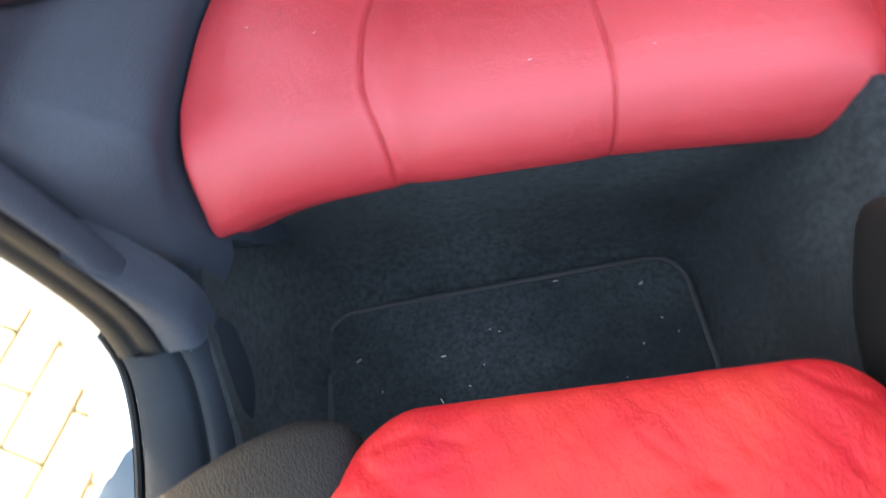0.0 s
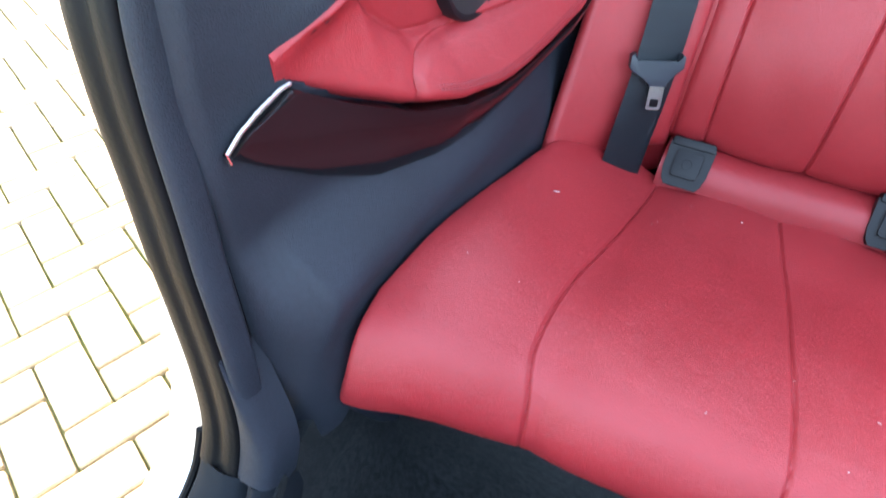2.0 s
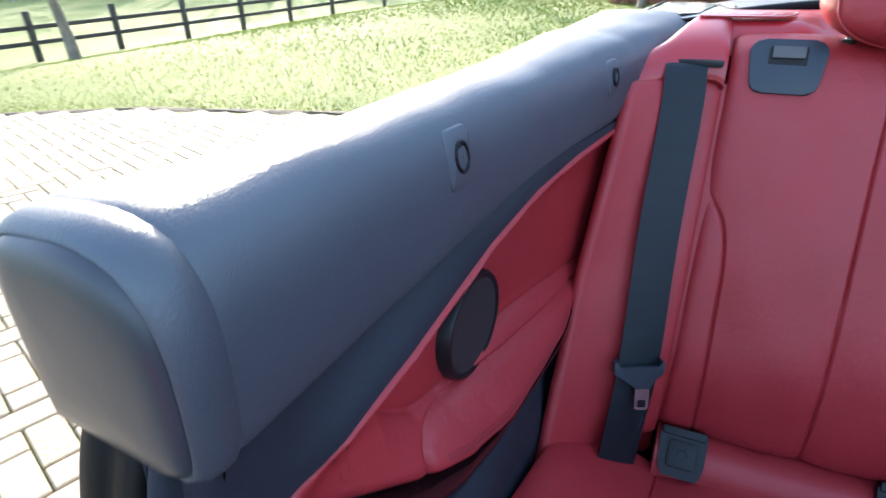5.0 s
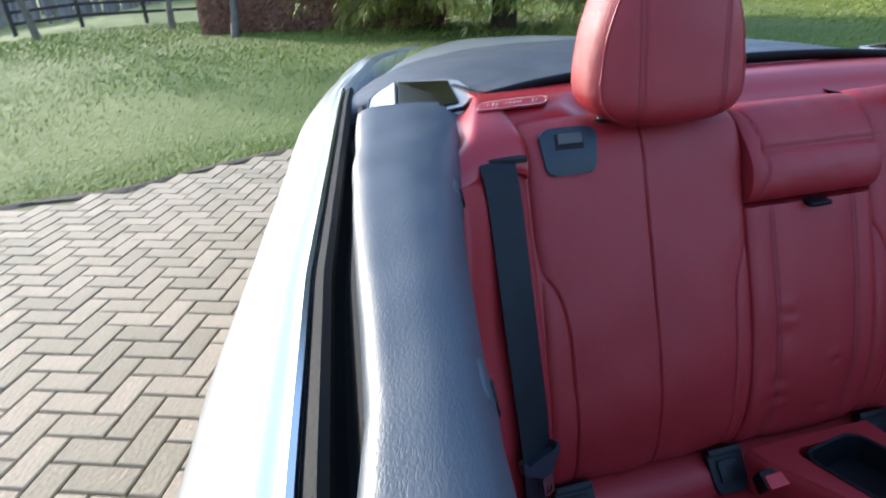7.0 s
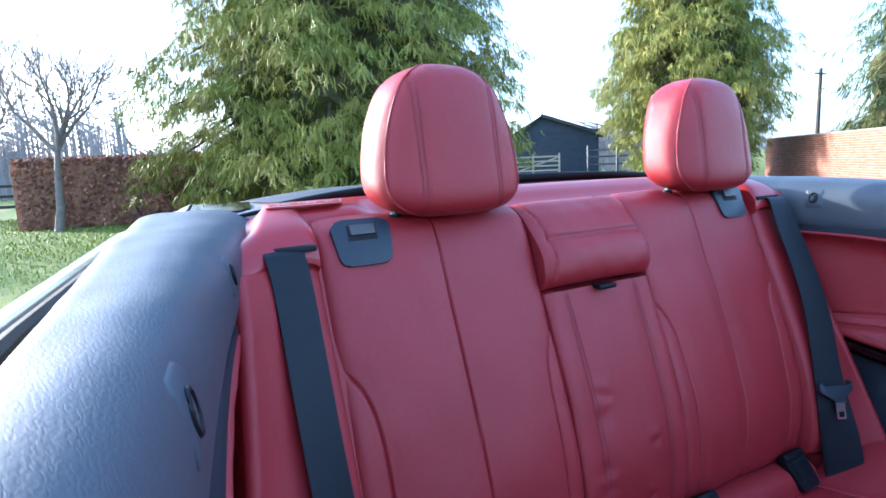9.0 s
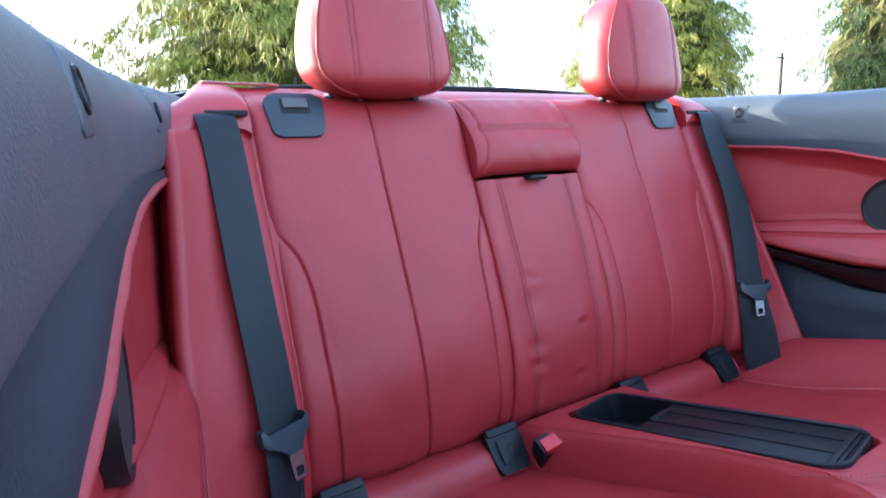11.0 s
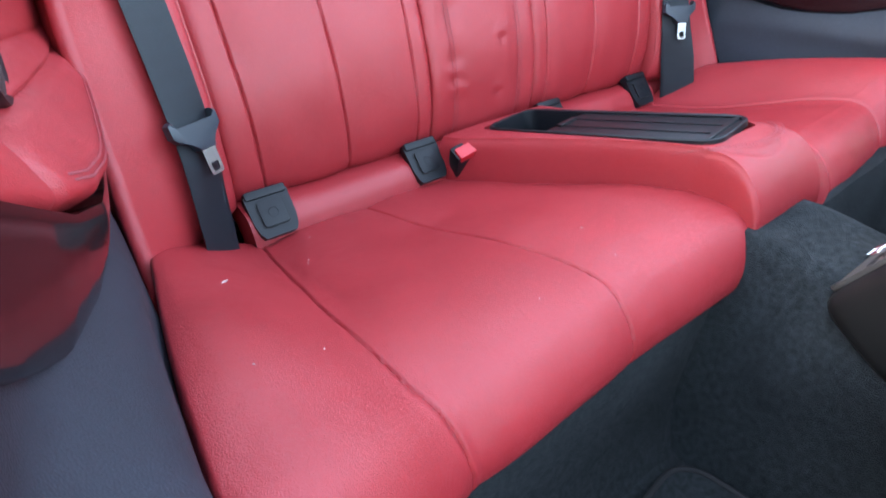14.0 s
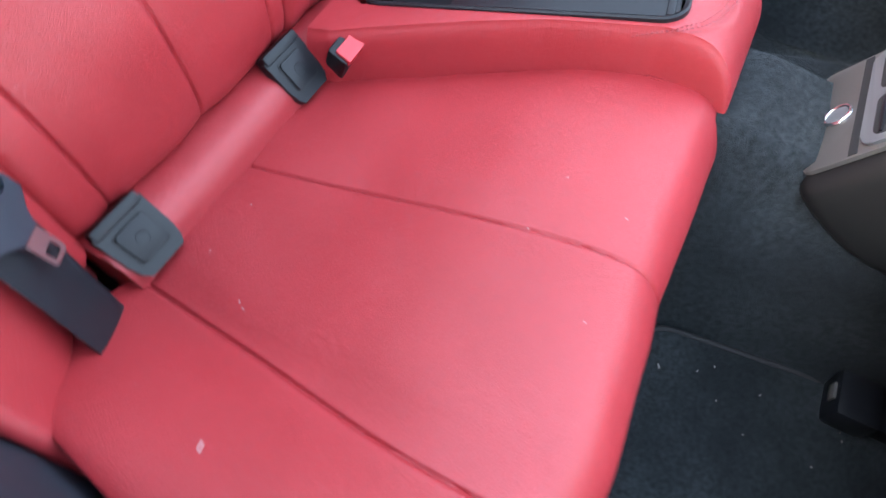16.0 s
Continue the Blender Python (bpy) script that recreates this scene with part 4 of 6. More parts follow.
    ts = np.linspace(0, 1, 30)
    up = np.where(ys < -0.560, np.interp(ys, [-0.616, -0.600, -0.560], [0.819, 0.829, 0.842]), np.interp(ys, RED_LOW[:, 0], RED_LOW[:, 1])) - 0.002
    dn = np.interp(ys, TRIM_LOW[:, 0], TRIM_LOW[:, 1])
    Y = np.repeat(ys[:, None], 30, 1)
    Z = dn[:, None] + (up - dn)[:, None] * ts[None]
    amp = np.interp(ys, [-0.63, -0.58, -0.50, -0.40, -0.2, -0.165, -0.14, -0.1, 0.05], [0.004, 0.010, 0.026, 0.040, 0.036, 0.030, 0.022, 0.012, 0.004])[:, None]
    h = 0.004 + amp * np.sqrt(np.clip(ts, 0, 1))[None] * (1 - 0.12 * ts[None] ** 6)
    shell("pocket_trim", np.stack([sd * (wall_x(Y) - h), Y, Z], -1), (sd * 0.02, 0, 0), M_GLOSS, side, "gloss black pocket trim")
    part("bright_edge", tube([(sd * (wall_x(y) - 0.006), y, z) for y, z in ((-0.617, 0.812), (-0.616, 0.820), (-0.604, 0.828), (-0.585, 0.836), (-0.564, 0.842), (-0.556, 0.842))], 0.0019, 8), M_CHROME, side, "bright metal edge")
    # loudspeaker grille
    yc, zc = -0.336, 0.859
    ax_y = Vector((sd * -0.10, 1, 0)).normalized()
    nn = Vector((-sd, -0.10, 0)).normalized()
    base = Vector((sd * (wall_x(yc) - 0.0025), yc, zc))
    bm = bmesh.new()
    rr = []
    for rad, off in ((0.0540, -0.020), (0.0535, 0.001), (0.0515, 0.0042), (0.048, 0.0040), (0.046, 0.0026)):
        rr.append([bm.verts.new(base + ax_y * (rad * math.cos(a)) + Vector((0, 0, 1)) * (rad * math.sin(a)) + nn * off) for a in np.linspace(0, 6.2832, 49)[:-1]])
    for r0, r1 in zip(rr[:-1], rr[1:]):
        for k in range(48):
            bm.faces.new((r0[k], r0[(k + 1) % 48], r1[(k + 1) % 48], r1[k]))
    spk = part("speaker_ring", bm, M_PLASTIC, side, "round black speaker surround")
    bm = bmesh.new()
    bm.faces.new([bm.verts.new(base + ax_y * (0.0462 * math.cos(a)) + Vector((0, 0, 1)) * (0.0462 * math.sin(a)) + nn * 0.0027) for a in np.linspace(0, 6.2832, 49)[:-1]])
    part("speaker_mesh", bm, M_MESH, spk, "fine black speaker mesh")
    # padded vinyl top
    ys = np.linspace(-0.600, 0.195, 150)
    sect = curve([(0.000, 0.000), (-0.012, 0.006), (-0.017, 0.030), (-0.016, 0.068), (0.002, 0.092), (0.034, 0.101), (0.070, 0.101), (0.094, 0.098), (0.105, 0.086), (0.107, 0.05), (0.102, 0.004)], 60)
    base_z = np.interp(ys, [-0.64, -0.55, -0.46, -0.34, -0.23, -0.03, 0.3], [0.930, 0.937, 0.945, 0.957, 0.969, 0.985, 0.995])
    end = np.sqrt(np.clip((ys + 0.600) / 0.012, 0, 1))
    topz = np.interp(ys, [-0.64, -0.4, -0.2, 0.0, 0.22], [1.42, 1.17, 1.0, 0.94, 0.98])
    widen = np.interp(ys, [-0.60, -0.53, -0.46, -0.39, -0.316, -0.21, -0.067, 0.05, 0.138, 0.22], [0.88, 0.72, 0.64, 0.61, 0.66, 0.77, 0.93, 1.10, 1.28, 1.42])
    inset = np.interp(ys, [-0.64, -0.1, 0.0, 0.05, 0.12, 0.22], [0, 0, 0.003, 0.012, 0.022, 0.037])
    X = wall_x(ys)[:, None] - 0.002 + sect[None, :, 0] * widen[:, None] - inset[:, None]
    Z = base_z[:, None] + sect[None, :, 1] * topz[:, None]
    Y = np.repeat(ys[:, None], 60, 1)
    cz, cx = Z.mean(1, keepdims=True), X.mean(1, keepdims=True)
    Z = cz + (Z - cz) * (0.95 + 0.05 * end[:, None])
    X = cx + (X - cx) * (0.95 + 0.05 * end[:, None])
    Z = Z + wobble(Y, X, 0.15, 0.0012)
    shell("padded_top", np.stack([sd * X, Y, Z], -1), (sd * 0.012, 0, -0.035), M_VINYL, side, "padded grained black vinyl top")
    # rolled end towards the door with a flat grey face
    capo = [(x, z) for x, z in zip(X[4], Z[4])][::2]
    mx, mz = float(X[4].mean()) + 0.008, float(Z[4].mean()) - 0.012
    bm = bmesh.new()
    rr = []
    for sc, yo in ((0.97, -0.594), (1.010, -0.600), (1.012, -0.608), (0.985, -0.616), (0.93, -0.6215), (0.90, -0.6225), (0.885, -0.6215)):
        rr.append([bm.verts.new((sd * (mx + (a - mx) * sc), yo, mz + (b - mz) * sc)) for a, b in capo])
    for r0, r1 in zip(rr[:-1], rr[1:]):
        for k in range(len(capo)):
            q = (k + 1) % len(capo)
            bm.faces.new((r0[k], r0[q], r1[q], r1[k]))
    lip = part("end_roll", bm, M_VINYL, side, "rolled black end of the padded top")
    bm = bmesh.new()
    rr = []
    for sc, yo in ((0.90, -0.619), (0.88, -0.6235), (0.80, -0.6275), (0.62, -0.6305), (0.35, -0.632), (0.06, -0.6325)):
        rr.append([bm.verts.new((sd * (mx + (a - mx) * sc), yo, mz + (b - mz) * sc)) for a, b in capo])
    for r0, r1 in zip(rr[:-1], rr[1:]):
        for k in range(len(capo)):
            q = (k + 1) % len(capo)
            bm.faces.new((r0[k], r0[q], r1[q], r1[k]))
    bm.faces.new(rr[-1])
    part("end_cap", bm, M_ENDCAP, lip, "smooth domed dark grey end cap", sharp=60)
    # coat hook plates
    ax_y = Vector((sd * -0.17, 1, 0)).normalized()
    for yh, zh, sc in ((-0.372, 1.036, 0.95), (-0.074, 1.040, 0.8)):
        iy = int(np.argmin(np.abs(ys - yh)))
        kz = min(max(int(np.argmin(np.abs(Z[iy, :28] - zh))), 4), 24)
        arc = np.concatenate([[0], np.cumsum(np.hypot(np.diff(X[iy]), np.diff(Z[iy])))])
        up_v = Vector((sd * (X[iy, kz + 2] - X[iy, kz - 2]), 0, Z[iy, kz + 2] - Z[iy, kz - 2])).normalized()
        nn = up_v.cross(ax_y).normalized()
        nn = nn if nn.x * sd < 0 else -nn
        plate_c = Vector((sd * X[iy, kz], yh, Z[iy, kz])) - nn * 0.0036
        bm = bmesh.new()
        loops = []
        for sc2, lift in ((1.0, -0.001), (0.97, 0.0011), (0.90, 0.0016), (0.5, 0.0016), (0.02, 0.0016)):
            row = []
            for a, b in rounded(0.036 * sc, 0.050 * sc, 0.008 * sc):
                yq, sq = yh + a * sc2, arc[kz] + b * sc2
                jq = int(np.clip(np.searchsorted(ys, yq) - 1, 0, len(ys) - 2))
                fq = (yq - ys[jq]) / (ys[jq + 1] - ys[jq])
                xs_, zs_ = X[jq] * (1 - fq) + X[jq + 1] * fq, Z[jq] * (1 - fq) + Z[jq + 1] * fq
                row.append(bm.verts.new(Vector((sd * float(np.interp(sq, arc, xs_)), yq, float(np.interp(sq, arc, zs_)))) + nn * lift))
            loops.append(row)
        for r0, r1 in zip(loops[:-1], loops[1:]):
            for k in range(len(r0)):
                bm.faces.new((r0[k], r0[(k + 1) % len(r0)], r1[(k + 1) % len(r0)], r1[k]))
        hk = part("hook_plate", bm, M_VINYL, side, "black hook plate")
        ring = [plate_c + ax_y * (0.0085 * sc * math.cos(a)) + up_v * (0.012 * sc * math.sin(a)) + nn * 0.0045 for a in np.linspace(0, 6.283, 21)[:-1]]
        part("hook_rim", tube(ring, 0.0016, 6, True), M_PLASTIC, hk)
        bm = bmesh.new()
        bm.faces.new([bm.verts.new(p - nn * 0.0002) for p in ring])
        part("hook_hole", bm, M_BLACK, hk)
    if sd > 0:
        side.location.y += 0.05


# ---- car shell ----
car = tagged(thing("convertible_car_body", (0, 0, 0)), "silver-white open convertible body with a folded black roof cover", "car")
# red rim behind the seats
xs = np.linspace(-0.452, 0.452, 120)
prof = curve([(0.085, 1.048), (0.105, 1.060), (0.13, 1.072), (0.155, 1.088), (0.185, 1.096), (0.25, 1.094)], 40)
X = np.repeat(xs[:, None], 40, 1)
rim_lift = 0.021 * smooth01((np.abs(X) - 0.30) / 0.06) * np.exp(-((prof[None, :, 0] - 0.12) / 0.03) ** 2)
shell("rear_rim", np.stack([X, np.repeat(prof[None, :, 0], 120, 0) - 0.02 * (X / 0.475) ** 2, np.repeat(prof[None, :, 1], 120, 0) - 0.004 * (X / 0.475) ** 2 + rim_lift], -1), (0, 0.02, -0.05), M_REDHARD, car, "glossy red moulded rim behind the seats")
plate_u, plate_v = Vector((0.97, 0.09, 0.0)).normalized(), Vector((0.20, 0.45, 0.03)).normalized()
plate_c = Vector((-0.418, 0.120, 1.0925))
plate = part("warning_plate", prism(rounded(0.106, 0.042, 0.012), 0.002, (plate_u, plate_v), plate_c, 0.001), M_REDHARD, car, "raised red plate with worn print")
part("print_outline", tube([plate_c + plate_u * a + plate_v * b + Vector((0, 0, 0.0021)) for a, b in rounded(0.102, 0.038, 0.010)], 0.00035, 5, True), M_WHITE, plate)
for k, (xo, w) in enumerate(((-0.038, 0.0012), (-0.030, 0.0015), (-0.024, 0.0012), (-0.010, 0.001), (-0.004, 0.0012), (0.002, 0.0012), (0.007, 0.001), (0.012, 0.0012), (0.030, 0.0012), (0.036, 0.001))):
    part("print_bar", prism(rounded(w, 0.009 + 0.004 * (k % 3), 0.0004, 2, cx=xo, cy=0.002 * (k % 2)), 0.0006, (plate_u, plate_v), plate_c + Vector((0, 0, 0.0019))), M_WHITE, plate, smooth=False)


def belt_line(y):
    """Where the upper edge of the flank runs, as half the width."""
    return np.interp(y, [-0.75, -0.42, -0.21, 0.2, 0.45, 0.6, 0.8, 1.0, 1.4, 1.8, 2.2], [0.752, 0.738, 0.721, 0.668, 0.636, 0.614, 0.572, 0.52, 0.43, 0.30, 0.10])


# black roof cover
xs = np.linspace(-0.62, 0.62, 110)
ts = np.linspace(0, 1, 90)
X = np.repeat(xs[:, None], 90, 1)
yf = 0.205 + 0.05 * (1 - (np.clip(np.abs(xs), 0, 0.47) / 0.47) ** 2) + 0.22 * smooth01((np.abs(xs) - 0.43) / 0.04)
yb_ = np.interp(np.abs(xs), [0, 0.12, 0.27, 0.36, 0.45, 0.53, 0.58, 0.62], [0.94, 0.935, 0.88, 0.83, 0.76, 0.66, 0.58, 0.50])
Y = yf[:, None] + (yb_ - yf)[:, None] * ts[None]
Z = 1.104 - 0.060 * np.abs(X / 0.6) ** 3.0 - 0.036 * smooth01((Y - 0.45) / 0.6) - 0.012 * np.exp(-(Y - yf[:, None]) / 0.010)
Z += wobble(X, Y, 0.35, 0.002)
shell("roof_cover", np.stack([X, Y, Z], -1), (0, 0, -0.03), M_FABRIC, car, "black folded-roof cover behind the seats")
part("cover_piping", tube([(x, y - 0.004, 1.105 - 0.055 * abs(x / 0.6) ** 3.0) for x, y in zip(xs, yf) if abs(x) < 0.46], 0.009, 10), M_RUBBER, car, "black edge piping")


for sd in (-1, 1):
    ys = np.linspace(-0.49, 2.15, 150)
    bl = belt_line(ys)
    flank = curve([(0.0, 1.042), (0.020, 1.040), (0.048, 1.014), (0.078, 0.968), (0.108, 0.89), (0.134, 0.78), (0.150, 0.62), (0.146, 0.44), (0.120, 0.30), (0.06, 0.22)], 70)
    grow = np.interp(ys, [-0.66, 0.4, 1.2, 2.15], [1.0, 1.12, 1.5, 2.4])
    X = bl[:, None] + flank[None, :, 0] * grow[:, None]
    sag = np.interp(ys, [-0.66, 0.5, 1.2, 2.15], [0.0, 0.0, -0.02, -0.10])
    Z = flank[None, :, 1] + sag[:, None] * (flank[None, :, 1] / 1.0)
    Y = np.repeat(ys[:, None], 70, 1)
    Z = Z + groove(Y, Z, [(-0.66, 0.80), (2.2, 0.86)], 0.0, 0.01, 0.004, 0.03)
    shell("rear_flank", np.stack([sd * X, Y, Z], -1), (sd * -0.02, 0.002, -0.01), M_PAINT, car, "silver-white painted rear flank")
    yy = np.linspace(-0.50, 0.60, 60)
    xx = belt_line(yy)
    part("bright_strip", tube([(sd * (x - 0.004), y, 1.0435) for x, y in zip(xx, yy)], 0.0055, 8), M_CHROME, car, "bright metal waist strip")
    part("window_seal", tube([(sd * (x - 0.018), y, 1.040) for x, y in zip(xx, yy)], 0.0085, 8), M_RUBBER, car, "black rubber window seal")
    part("inner_seal", tube([(sd * (x - 0.046), y, 1.034) for x, y in zip(xx, yy)], 0.009, 8), M_RUBBER, car)
    part("inner_lip", tube([(sd * (x - 0.062), y, 1.040) for x, y in zip(xx, yy)], 0.006, 8), M_PLASTIC, car)
    P = np.stack([np.stack([sd * (xx - o), yy, np.full(60, z)], -1) for o, z in ((0.010, 1.025), (0.03, 1.002), (0.07, 1.015))], 0)
    shell("window_slot", P, (0, 0, -0.02), M_BLACK, car, "dark window slot")
    # grey quarter cover where the roof stows
    qo = [(-0.607, 0.193), (-0.600, 0.285), (-0.585, 0.355), (-0.563, 0.378), (-0.534, 0.389), (-0.445, 0.377), (-0.427, 0.356), (-0.430, 0.241), (-0.477, 0.160)]
    cover_z = lambda x: 1.088 - 0.03 * max(0, -x - 0.54) / 0.08
    bm = bmesh.new()
    rr = [[bm.verts.new((-sd * (-0.515 + (x + 0.515) * sc), 0.275 + (y - 0.275) * sc, cover_z(x) - dz)) for x, y in qo] for sc, dz in ((1.0, 0.03), (1.0, 0.004), (0.97, 0.0), (0.80, 0.0))]
    for r0, r1 in zip(rr[:-1], rr[1:]):
        for k in range(len(qo)):
            bm.faces.new((r0[k], r0[(k + 1) % len(qo)], r1[(k + 1) % len(qo)], r1[k]))
    bm.faces.new(rr[-1])
    qc = part("quarter_cover", bm, M_SATIN, car, "satin grey quarter cover beside the roof", sharp=25)
    for nm, pts, mt, lb in (("dark_inset", [(-0.533, 0.375), (-0.449, 0.355), (-0.480, 0.172), (-0.563, 0.201)], M_GLOSS, "dark glossy inset"), ("pale_inset", [(-0.580, 0.343), (-0.540, 0.373), (-0.570, 0.200), (-0.600, 0.201)], M_PAINT, "pale glossy inset")):
        bm = bmesh.new()
        lo_, hi_ = [[bm.verts.new((-sd * x, y, cover_z(x) + dz)) for x, y in pts] for dz in (-0.004, 0.0016)]
        for k in range(4):
            bm.faces.new((lo_[k], lo_[(k + 1) % 4], hi_[(k + 1) % 4], hi_[k]))
        bm.faces.new(hi_)
        part(nm, bm, mt, qc, lb, smooth=False)
    part("cover_divider", tube([(-sd * x, y, cover_z(x) + 0.001) for x, y in ((-0.537, 0.376), (-0.567, 0.199))], 0.0022, 7), M_RUBBER, qc)
    part("cover_edge", tube([(-sd * x, y, cover_z(x) - 0.004) for x, y in qo], 0.0030, 7, True), M_RUBBER, qc)

# boot lid closing the rear
xs = np.linspace(-0.62, 0.62, 60)
ts = np.linspace(0, 1, 50)
X = np.repeat(xs[:, None], 50, 1)
ybk = np.interp(np.abs(xs), [0, 0.12, 0.27, 0.36, 0.45, 0.53, 0.58, 0.62], [0.92, 0.915, 0.86, 0.81, 0.74, 0.64, 0.56, 0.48])
Y = ybk[:, None] + (2.2 - ybk)[:, None] * ts[None] - 0.3 * (np.abs(X) / 0.62) ** 3 * ts[None]
Z = 1.070 - 0.052 * np.abs(X / 0.6) ** 3.0 - 0.10 * (Y - ybk[:, None]) ** 1.6 - 0.22 * smooth01((ts[None] - 0.8) / 0.2)
X = X * np.clip((belt_line(Y) - 0.01) / 0.62, 0.35, 1)
shell("boot_lid", np.stack([X, Y, Z], -1), (0, -0.02, -0.2), M_PAINT, car, "silver-white boot lid")

# tail and rear wheels
xs = np.linspace(-1, 1, 60)
prof = curve([(1.98, 0.80), (2.12, 0.78), (2.24, 0.70), (2.28, 0.58), (2.28, 0.40), (2.20, 0.26), (1.9, 0.24)], 30)
X = np.repeat(xs[:, None] * 0.60, 30, 1)
Y = np.repeat(prof[None, :, 0], 60, 0) - 0.30 * np.abs(xs[:, None]) ** 3.5
shell("rear_bumper", np.stack([X, Y, np.repeat(prof[None, :, 1], 60, 0)], -1), (0, -0.08, 0), M_PAINT, car, "silver-white rear bumper")
for sd in (-1, 1):
    bm = bmesh.new()
    rr = []
    for rad, off in ((0.20, 0.02), (0.225, 0.0), (0.305, 0.0), (0.325, 0.02), (0.325, 0.18), (0.305, 0.20), (0.20, 0.20)):
        rr.append([bm.verts.new((sd * (0.82 - off), 0.92 + rad * math.cos(a), 0.325 + rad * math.sin(a))) for a in np.linspace(0, 6.2832, 49)[:-1]])
    for r0, r1 in zip(rr[:-1], rr[1:]):
        for k in range(48):
            bm.faces.new((r0[k], r0[(k + 1) % 48], r1[(k + 1) % 48], r1[k]))
    tyre = part("tyre", bm, M_RUBBER, car, "black rubber tyre")
    part("rim", tube([(sd * 0.79, 0.92, 0.325), (sd * 0.66, 0.92, 0.325)], 0.205, 40), M_CHROME, car, "silver wheel rim")

# door opening: one curve runs down the pillar and forward along the sill
OPENING = curve([(-0.606, 0.985), (-0.630, 0.955), (-0.646, 0.915), (-0.657, 0.862), (-0.667, 0.79), (-0.675, 0.74), (-0.682, 0.685), (-0.691, 0.625), (-0.704, 0.568), (-0.722, 0.529),
                 (-0.745, 0.501), (-0.787, 0.475), (-0.845, 0.453), (-0.907, 0.440), (-1.05, 0.428), (-1.4, 0.42), (-1.9, 0.42)], 200)
OPENING[:, 0] += 0.013 * smooth01((OPENING[:, 1] - 0.56) / 0.30)
JOINT = int(np.argmin(np.abs(OPENING[:, 1] - 0.530) + 9 * (OPENING[:, 0] < -0.8)))
TOP_K = int(np.argmax(OPENING[:, 1] < 0.958))
OPEN_T = np.gradient(OPENING, axis=0)
OPEN_T /= np.linalg.norm(OPEN_T, axis=1, keepdims=True)


def along_opening(profile, first, last, grow=None):
    """Sweeps a profile of (x, height over the curve) along the door opening."""
    idx = np.arange(first, last)
    rows_ = []
    out = 0.030 * smooth01((OPENING[idx, 1] - 0.56) / 0.30)
    for x, h in profile:
        xx = (np.full(len(idx), x) if grow is None else grow(x, OPENING[idx, 0])) - out
        hh = h(idx) if callable(h) else np.full(len(idx), h)
        rows_.append(np.stack([xx, OPENING[idx, 0] + OPEN_T[idx, 1] * hh, OPENING[idx, 1] - OPEN_T[idx, 0] * hh], -1))
    return np.array(rows_)


def sill_spread(x, y):
    """The sill cover widens inwards as it runs forward."""
    return -0.706 + (x + 0.706) * np.interp(-y, [0.70, 0.85, 1.2], [1.0, 1.24, 1.3])


sill = tagged(thing("door_sill_trim", (-0.68, -0.9, 0.4)), "black plastic sill trim with a dark tread plate beside the open door", "sill trim")
prof = curve([(-0.622, -0.042), (-0.623, -0.028), (-0.6255, -0.012), (-0.630, -0.001), (-0.637, 0.003), (-0.644, 0.0), (-0.649, -0.008), (-0.655, 0.001), (-0.668, 0.006), (-0.686, 0.005), (-0.699, 0.0), (-0.7055, -0.010), (-0.707, -0.03)], 70)
P = along_opening([tuple(p) for p in prof], JOINT, 200, sill_spread)
shell("sill_cover", P, (0, 0, -0.03), M_SILL, sill, "grained black sill cover with a long groove", cap=False)
part("sill_seal", tube([tuple(p) for p in along_opening([(-0.709, -0.006)], JOINT - 6, 200)[0]], 0.0042, 8), M_RUBBER, sill, "thin black rubber seal")
fade = lambda base: (lambda idx: base - 0.055 * smooth01((OPENING[idx, 1] - 0.60) / 0.16))
P = along_opening([(x, fade(h)) for x, h in curve([(-0.706, -0.014), (-0.722, -0.010), (-0.744, -0.012), (-0.764, -0.020), (-0.779, -0.040), (-0.788, -0.08), (-0.792, -0.15), (-0.785, -0.22)], 40)], 40, 200)
shell("painted_sill", P, (0.02, 0.01, -0.02), M_PAINT, sill, "silver-white painted sill and pillar foot", cap=False)
plate_rows = []
for u_ in np.linspace(0, 1, 8):
    k0 = int(np.argmin(np.abs(OPENING[:, 0] + 0.795 + 0.055 * u_)))
    ks = np.linspace(k0, 199, 60)
    x = -0.7135 - 0.052 * u_
    h = -0.0075 - 0.006 * u_ ** 2
    cy, cz = np.interp(ks, np.arange(200), OPENING[:, 0]), np.interp(ks, np.arange(200), OPENING[:, 1])
    plate_rows.append(np.stack([np.full(60, x), cy, cz + h + 0.003], -1))
shell("step_plate", np.array(plate_rows), (0, 0, -0.006), M_TREAD, sill, "blue-grey tread plate")

pillar = tagged(thing("door_pillar_edge", (-0.7, -0.68, 0.5)), "black ribbed rubber seal along the open door's pillar", "door pillar")
prof = curve([(-0.655, -0.02), (-0.656, -0.001), (-0.662, 0.003), (-0.670, 0.003), (-0.677, 0.001), (-0.684, 0.004), (-0.692, 0.004), (-0.701, 0.0), (-0.7065, -0.010), (-0.707, -0.03)], 50)
shell("pillar_seal", along_opening([tuple(p) for p in prof], TOP_K, JOINT + 2), (0, 0.02, 0), M_RUBBER, pillar, "black ribbed rubber door seal", cap=False)
prof = curve([(-0.643, -0.022), (-0.643, -0.012), (-0.645, -0.004), (-0.650, 0.0), (-0.654, -0.003), (-0.656, -0.02)], 24)
shell("pillar_trim", along_opening([tuple(p) for p in prof], TOP_K, JOINT + 2), (-0.004, 0.004, 0), M_PANEL, pillar, "dark blue-grey rolled trim edge", cap=False)
FOOT_K = int(np.argmax(OPENING[:, 1] < 0.66))
prof = curve([(-0.620, -0.03), (-0.621, -0.010), (-0.626, -0.001), (-0.636, 0.002), (-0.648, 0.0015), (-0.656, -0.001)], 24)
